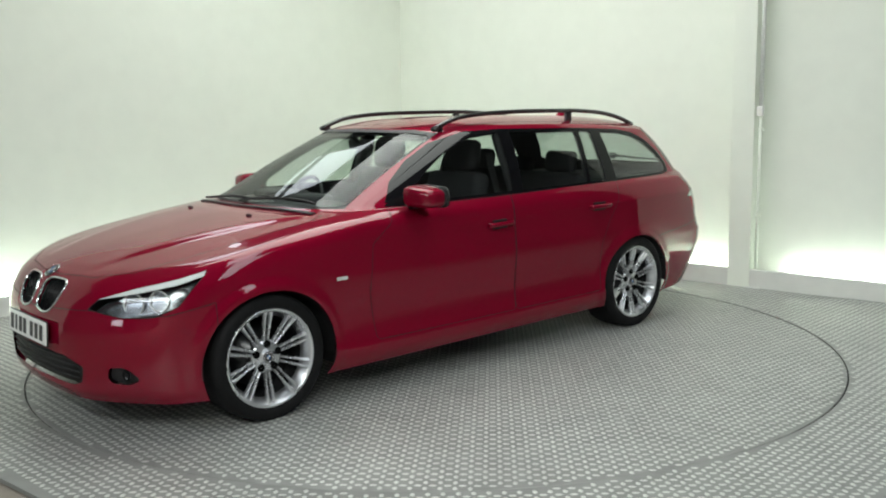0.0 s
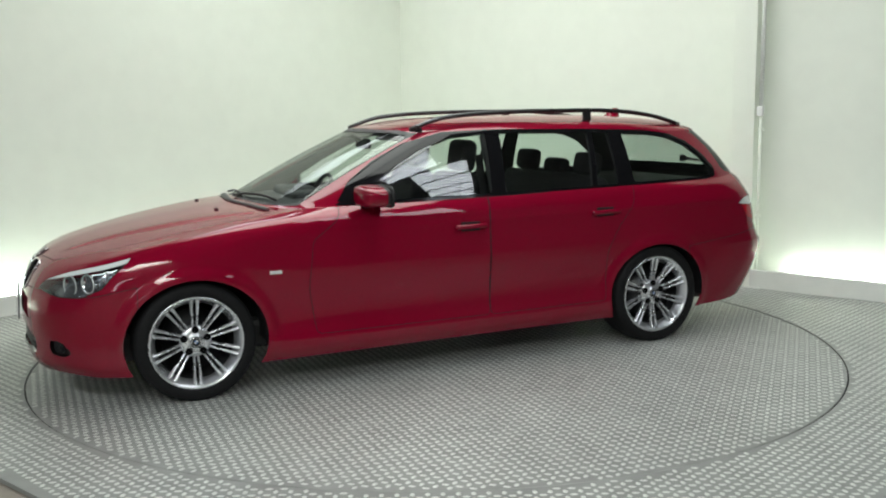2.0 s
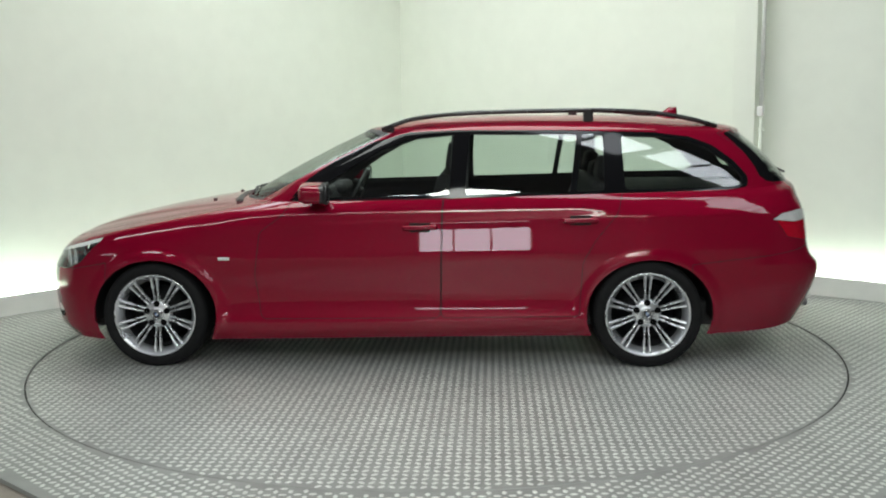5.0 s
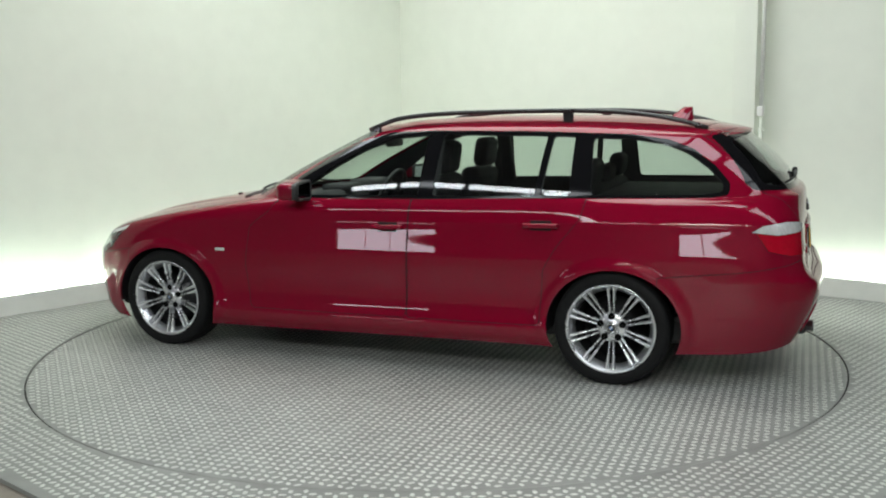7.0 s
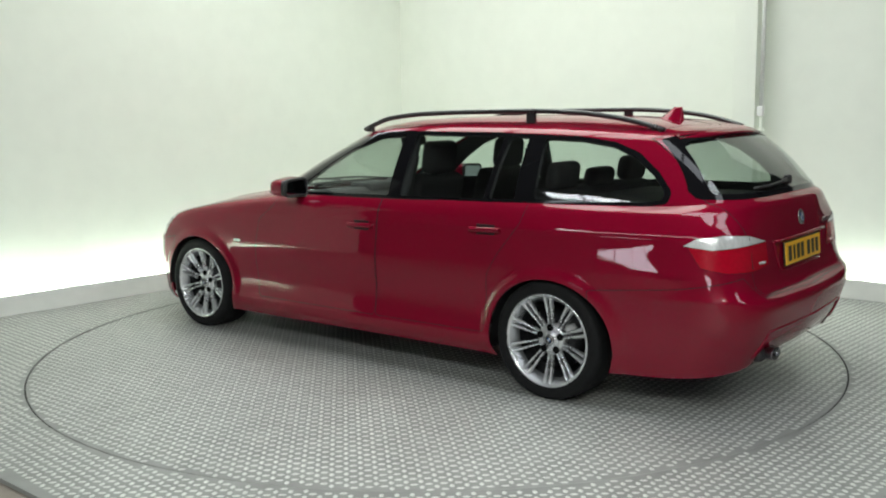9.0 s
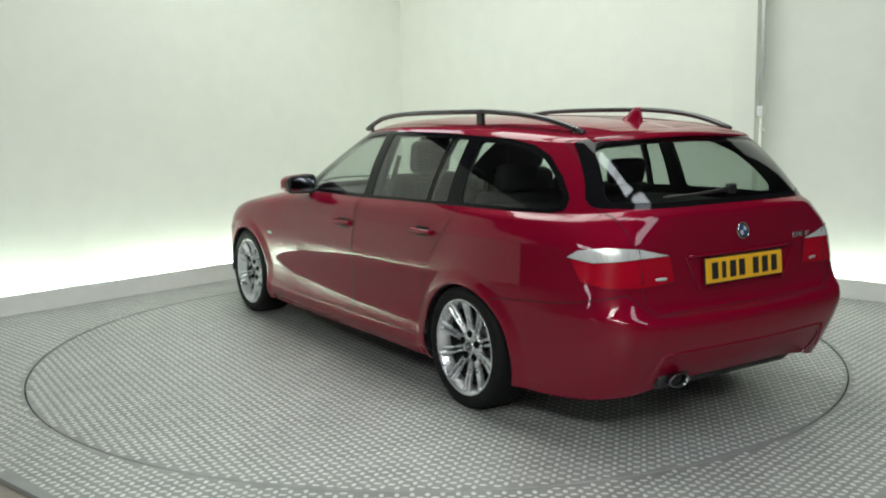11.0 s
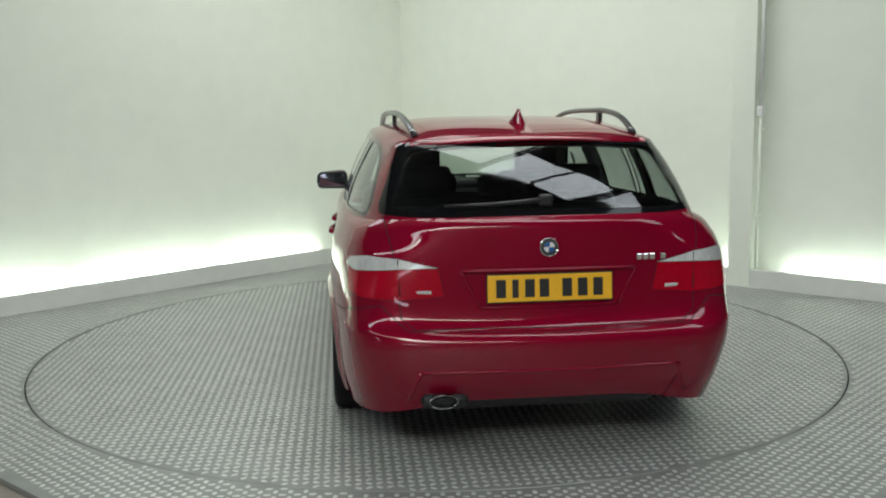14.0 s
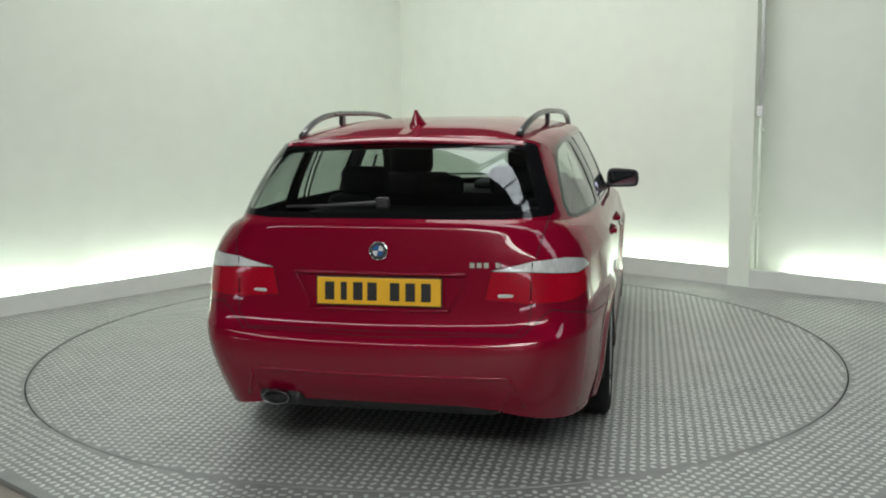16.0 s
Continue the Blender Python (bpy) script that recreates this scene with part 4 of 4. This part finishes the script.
# ---- number plates: plain bars stand for the characters ----
def number_plate(m, face, label):
    pl = part("number_plate", mesh_from_bm("number_plate", box_bm(.010, .520, .111, .004, 2), face), car, label, m)
    part("plate_frame", mesh_from_bm("plate_frame", box_bm(.008, .530, .121, .004, 2, pose(-.004, 0, 0)), BLACK), pl)
    for k, y in enumerate((-.205, -.145, -.085, -.025, .070, .135, .200)):
        part("character_bar", mesh_from_bm("character_bar", box_bm(.002, .040 - .014 * (k == 1), .074, 0, 1, pose(.0058, y, 0)), INK), pl)


number_plate(pose(2.280, 0, .462, 0, -4, 0), PLATE_W, "white number plate with dark bars")
q, n = on_body((-3, .001, .761), (1, 0, 0))
number_plate(pose(q.x - .010, 0, .761, 0, 0, 180) @ pose(0, 0, 0, 0, -5, 0), PLATE_Y, "yellow number plate with dark bars")
for y0, y1 in ((-.372, -.394), (-.400, -.422), (-.428, -.450), (-.476, -.498)):
    q, n = on_body((-3, (y0 + y1) / 2, .873), (1, 0, 0))
    part("model_badge", mesh_from_bm("model_badge", box_bm(.005, abs(y1 - y0), .025, .002, 1, Matrix.Translation(q + n * .003)), CHROME), car, "small chrome badge bars")
# plate lamp strip and handle lip above the plate
pts = [on_body((-3, y, .835), (1, 0, 0))[0] + Vector((-.008, 0, 0)) for y in np.linspace(-.36, .36, 13)]
part("tailgate_grip", tube_mesh("tailgate_grip", pts, .010, PAINT, 10, flat=.8), car)
pts = [on_body((-3, y, .683), (1, 0, 0))[0] + Vector((-.001, 0, 0)) for y in np.linspace(-.29, .29, 11)]
part("tailgate_crease", tube_mesh("tailgate_crease", pts, .006, PAINT, 8), car)

for s in (1, -1):
    pts = [on_body((-3, s * (.365 - .075 * t), .835 - .152 * t), (1, 0, 0))[0] + Vector((-.001, 0, 0)) for t in np.linspace(0, 1, 7)]
    part("tailgate_crease", tube_mesh("tailgate_crease", pts, .006, PAINT, 8), car)
    pts = [on_body((-3, s * (.54 + .05 * t), .43 - .13 * t), (1, 0, 0))[0] + Vector((.002, 0, 0)) for t in np.linspace(0, 1, 7)]
    part("bumper_swage", tube_mesh("bumper_swage", pts, .008, PAINT, 8), car)
# bumper swage under the tailgate and along the lower edge
pts = [on_body((-3, y, .43), (1, 0, 0))[0] + Vector((.002, 0, 0)) for y in np.linspace(-.54, .54, 21)]
part("bumper_swage", tube_mesh("bumper_swage", pts, .008, PAINT, 8), car)
# ---- spoiler lip, fin, exhaust, wipers ----
sv, sf = [], []
ys = np.linspace(-.535, .535, 25)
for y in ys:
    k = 1 - .5 * (abs(y) / .535) ** 4
    xr = -2.035 + .075 * (abs(y) / .535) ** 2.2
    z = 1.374 - .026 * (abs(y) / .535) ** 2
    for dx, dz in ((.10, .010), (.0, .003), (-.052 * k, -.012), (-.058 * k, -.018), (-.054 * k, -.025), (.015, -.020), (.06, -.01)):
        sv.append((xr + dx, y, z + dz))
for i in range(len(ys) - 1):
    for k in range(7):
        sf.append((i * 7 + k, i * 7 + (k + 1) % 7, (i + 1) * 7 + (k + 1) % 7, (i + 1) * 7 + k))
sf += [tuple(range(7)), tuple(24 * 7 + k for k in range(6, -1, -1))]
part("roof_spoiler", mesh_of("roof_spoiler", sv, sf, PAINT, True), tailgate, "red spoiler lip over the rear window")
part("brake_light", mesh_from_bm("brake_light", box_bm(.012, .32, .014, .003, 1, pose(-2.062, 0, 1.338)), RED_LENS), tailgate, "slim high-level brake light")

bm = bmesh.new()
rows = []
for k in range(9):
    s = k / 8
    z = 1.410 + .080 * s
    x0, x1 = -1.575 - .125 * s ** .85, -1.760 + .012 * s
    w = .048 * (1 - s) ** 1.25 + .006
    rows.append([bm.verts.new((x0 + (x1 - x0) * t, w * math.sin(math.pi * t) ** .6 * e, z)) for t, e in ((0, 0), (.25, 1), (.6, 1), (.9, 1), (1, 0), (.9, -1), (.6, -1), (.25, -1))])
for a, b in zip(rows, rows[1:]):
    for i in range(8):
        bm.faces.new((a[i], a[(i + 1) % 8], b[(i + 1) % 8], b[i]))
bm.faces.new(rows[-1])
part("aerial_fin", mesh_from_bm("aerial_fin", bm, PAINT, True), car, "red shark-fin aerial on the roof")

pipe = lathe_mesh("tailpipe", [(.036, -.20), (.038, .0), (.041, .004), (.041, .010), (.037, .010), (.034, -.01), (.034, -.19)], DARK_PIPE, 28, "x")
for v in pipe.vertices:
    v.co.y *= 1.5
    v.co.z *= .75
part("tailpipe", pipe, car, "oval chrome tailpipe", pose(-2.455, .448, .304, 0, 0, 180))
part("pipe_surround", mesh_from_bm("pipe_surround", box_bm(.10, .20, .07, .03, 3, pose(-2.38, .44, .30)), BLACK), car)
part("silencer", mesh_from_bm("silencer", box_bm(.45, 1.0, .16, .06, 3, pose(-2.12, 0, .30)), BLACK), car)
hit = [on_body((-3, y, z), (1, 0, 0)) for y, z in ((0.0, 1.105), (.10, 1.098), (.25, 1.090), (.42, 1.085))]
part("rear_wiper", tube_mesh("rear_wiper", [q + n * .016 for q, n in hit], [.012, .009, .007, .006], BLACK, 8), tailgate, "black rear wiper")
q, n = hit[0]
part("wiper_boss", mesh_from_bm("wiper_boss", box_bm(.03, .06, .05, .012, 3, Matrix.Translation(q + n * .012)), BLACK), tailgate)
for y0, y1, x0, x1 in ((-.10, .52, 1.02, .91), (-.62, -.02, .95, 1.0)):
    pts = []
    for k in range(7):
        t = k / 6
        x, y = x0 + (x1 - x0) * t, y0 + (y1 - y0) * t
        hq, hn = on_body((x, y, 3), (0, 0, -1))
        pts.append(hq + Vector((0, 0, .016)))
    part("wiper", tube_mesh("wiper", pts, .008, BLACK, 6), car, "black windscreen wiper")
for s in (1, -1):
    q, n = on_body((1.21, s * .33, 3), (0, 0, -1))
    part("washer_jet", mesh_from_bm("washer_jet", box_bm(.022, .03, .012, .004, 2, Matrix.Translation(q + n * .004)), BLACK), car)
# cowl grille strip
pts = [on_body((1.065 - .19 * abs(y) ** 1.6, y, 3), (0, 0, -1))[0] + Vector((0, 0, .002)) for y in np.linspace(-.60, .60, 21)]
part("cowl_grille", tube_mesh("cowl_grille", pts, .022, BLACK, 8, flat=.35), car, "black plastic cowl strip")

# ---- roof rails ----
RAIL_PATH = [(.105, 1.376), (.02, 1.408), (-.09, 1.441), (-.22, 1.457), (-.38, 1.468), (-.75, 1.476), (-1.12, 1.477), (-1.40, 1.466), (-1.60, 1.444), (-1.75, 1.414), (-1.89, 1.374)]
for s in (1, -1):
    xs = np.linspace(.105, -1.89, 42)
    rx, rz = np.array(RAIL_PATH[::-1]).T
    zs = pchip(rx, rz, xs)
    ry = pchip([-1.89, -1.6, -1.1, -.4, .105], [.505, .532, .556, .572, .570], xs)
    pts = [(x, s * y, z) for x, y, z in zip(xs, ry, zs)]
    rail = part("roof_rail", tube_mesh("roof_rail", pts, .0165, RAIL, 10, flat=.85), car, "satin black raised roof rail")
    for x, h in ((.06, .032), (-1.125, .07), (-1.85, .03)):
        part("rail_foot", mesh_from_bm("rail_foot", box_bm(.06, .022, h, .008, 2, pose(x, s * float(np.interp(x, xs[::-1], ry[::-1])), float(pchip(rx, rz, [x])[0]) - h / 2)), RAIL), rail)


# ---- door handles and mirrors ----
for s in (1, -1):
    for x, z in ((-.137, .822), (-1.055, .858)):
        q, n = on_body((x, s * 3, z), (0, -s, 0))
        tilt = pose(0, 0, 0, 0, 1.5, 0)
        h = part("door_handle", mesh_from_bm("door_handle", box_bm(.200, .022, .028, .0108, 4, Matrix.Translation(q + n * .020) @ tilt), PAINT, True), car, "body-coloured pull handle")
        # no hollow: a flat dark plate gives the shade behind the handle
        part("handle_bowl", mesh_from_bm("handle_bowl", box_bm(.12, .006, .055, .0028, 2, Matrix.Translation(q + n * .0005)), SEAM), h)
        for e in (-.085, .085):
            part("handle_stem", mesh_from_bm("handle_stem", box_bm(.03, .02, .026, .005, 2, Matrix.Translation(q + n * .008 + Vector((e, 0, 0)))), PAINT), h)
    bm = bmesh.new()
    bmesh.ops.create_uvsphere(bm, u_segments=32, v_segments=18, radius=1)
    for v in bm.verts:
        x, y, z = v.co
        k = (abs(x) ** 4 + abs(y) ** 4 + abs(z) ** 4) ** .25
        x, y, z = x / k, y / k, z / k
        x = max(x, -.75)
        sh = 1 - .18 * (y * .5 + .5)
        v.co = (.465 + .090 * x - .012 * y, s * (.912 + .102 * y), 1.026 + .062 * z * sh - .006 * y)
    if s < 0:
        bmesh.ops.reverse_faces(bm, faces=bm.faces[:])
    mm = mesh_from_bm("door_mirror", bm, PAINT, True)
    mm.materials.append(BLACK)
    for f in mm.polygons:
        f.material_index = 1 if f.center.x < .425 else 0
    mir = part("door_mirror", mm, car, "red door mirror housing with a black edge")
    gm = rounded([(-.10, -.054), (.095, -.048), (.09, .046), (-.095, .054)], .03, 4)
    part("mirror_glass", mesh_of("mirror_glass", [(.388 - .01 * y / .1, s * (.912 + y), 1.025 + z) for y, z in gm], [tuple(range(len(gm)))[::s]], MIRROR), mir, "mirror glass")
    part("mirror_rim", tube_mesh("mirror_rim", [(.394 - .01 * y / .1, s * (.912 + y), 1.025 + z) for y, z in gm], .011, BLACK, 6, True), mir)
    part("mirror_arm", tube_mesh("mirror_arm", [(.47, s * .79, .972), (.475, s * .83, .972), (.475, s * .88, .978)], [.034, .028, .024], BLACK, 10, flat=.6), mir, "black mirror arm")


# ---- cabin ----
def cushion(name, mat, sx, sy, sz, m, parent, bevel=.05):
    if parent is not car:
        m = parent.matrix_basis.inverted() @ m
    return part(name, mesh_from_bm(name, box_bm(sx, sy, sz, min(bevel, .48 * min(sx, sy, sz)), 4), mat, True), parent, "", m)


for y in (.37, -.37):
    seat = cushion("front_seat", CLOTH, .50, .50, .16, pose(.10, y, .50, 0, -6, 0), car)
    cushion("backrest", CLOTH, .14, .48, .62, pose(-.22, y, .80, 0, -14, 0), seat)
    cushion("headrest", CLOTH, .10, .27, .20, pose(-.325, y, 1.205, 0, -8, 0), seat, .045)
    for d in (-.06, .06):
        part("headrest_post", tube_mesh("headrest_post", [(-.31, y + d, 1.13), (-.30, y + d, 1.05)], .006, CHROME, 8), seat, "", seat.matrix_basis.inverted())
bench = cushion("rear_seat", CLOTH, .48, 1.24, .16, pose(-.78, 0, .52, 0, -5, 0), car)
cushion("backrest", CLOTH, .14, 1.24, .52, pose(-1.14, 0, .80, 0, -18, 0), bench)
for y in (.40, 0, -.40):
    cushion("headrest", CLOTH, .09, .26, .15 if y else .11, pose(-1.235, y, 1.125 if y else 1.095, 0, -10, 0), bench, .04)
cushion("load_cover", TRIM, .95, 1.20, .02, pose(-1.72, 0, .985), car, .008)
dash = cushion("dashboard", TRIM, .42, 1.40, .20, pose(.70, 0, .86, 0, 4, 0), car, .07)
cushion("instrument_cowl", TRIM, .22, .36, .09, pose(.56, -.37, .965), dash, .04)
cushion("screen_cowl", TRIM, .20, .26, .07, pose(.60, 0, .965), dash, .03)
wheel_rim = lathe_mesh("steering_wheel", [(.175, 0), (.181, .012), (.193, .014), (.199, 0), (.193, -.014), (.181, -.012), (.175, 0)], BLACK, 40, "x")
sw = part("steering_wheel", wheel_rim, car, "black leather steering wheel", pose(.40, -.37, .90, 0, -24, 0))
part("airbag_boss", mesh_from_bm("airbag_boss", box_bm(.05, .16, .13, .02, 3), BLACK), sw)
for a in (0, 180, 270):
    part("wheel_spoke", mesh_from_bm("wheel_spoke", box_bm(.018, .14, .035, .006, 2, Matrix.Rotation(radians(a), 4, "X") @ pose(0, .11, 0)), BLACK), sw)
mirror = cushion("rear_view_mirror", BLACK, .03, .24, .065, pose(.20, .0, 1.285, 0, 8, 0), car, .014)
part("mirror_stalk", tube_mesh("mirror_stalk", [(.21, 0, 1.30), (.28, 0, 1.34)], .012, BLACK, 8), mirror, "", mirror.matrix_basis.inverted())
for s in (1, -1):
    part("pillar_trim", mesh_from_bm("pillar_trim", box_bm(.10, .05, .40, .015, 2, pose(-.365, s * .725, 1.16, s * 24, 0, 0)), TRIM), car)
    part("seat_belt", mesh_from_bm("seat_belt", box_bm(.05, .004, .42, 0, 1, pose(-.33, s * .66, 1.02, s * 18, 0, 0)), BLACK), car)
    part("sun_visor", mesh_from_bm("sun_visor", box_bm(.16, .40, .018, .007, 2, pose(.09, s * .34, 1.335, 0, 12, 0)), HEADLINER), car)


def motions():
    rows_deck, rows_car = [], []
    for k in range(33):
        t = k * 0.5
        th = TURN_START + TURN_RATE * t
        c, s = math.cos(radians(th)), math.sin(radians(th))
        rows_deck.append((t, pose(0, 0, 0, 0, 0, th)))
        rows_car.append((t, pose(c * CAR_X - s * CAR_Y, s * CAR_X + c * CAR_Y, DECK_TOP, 0, 0, th)))
    walk(turntable, rows_deck)
    walk(car, rows_car)


motions()
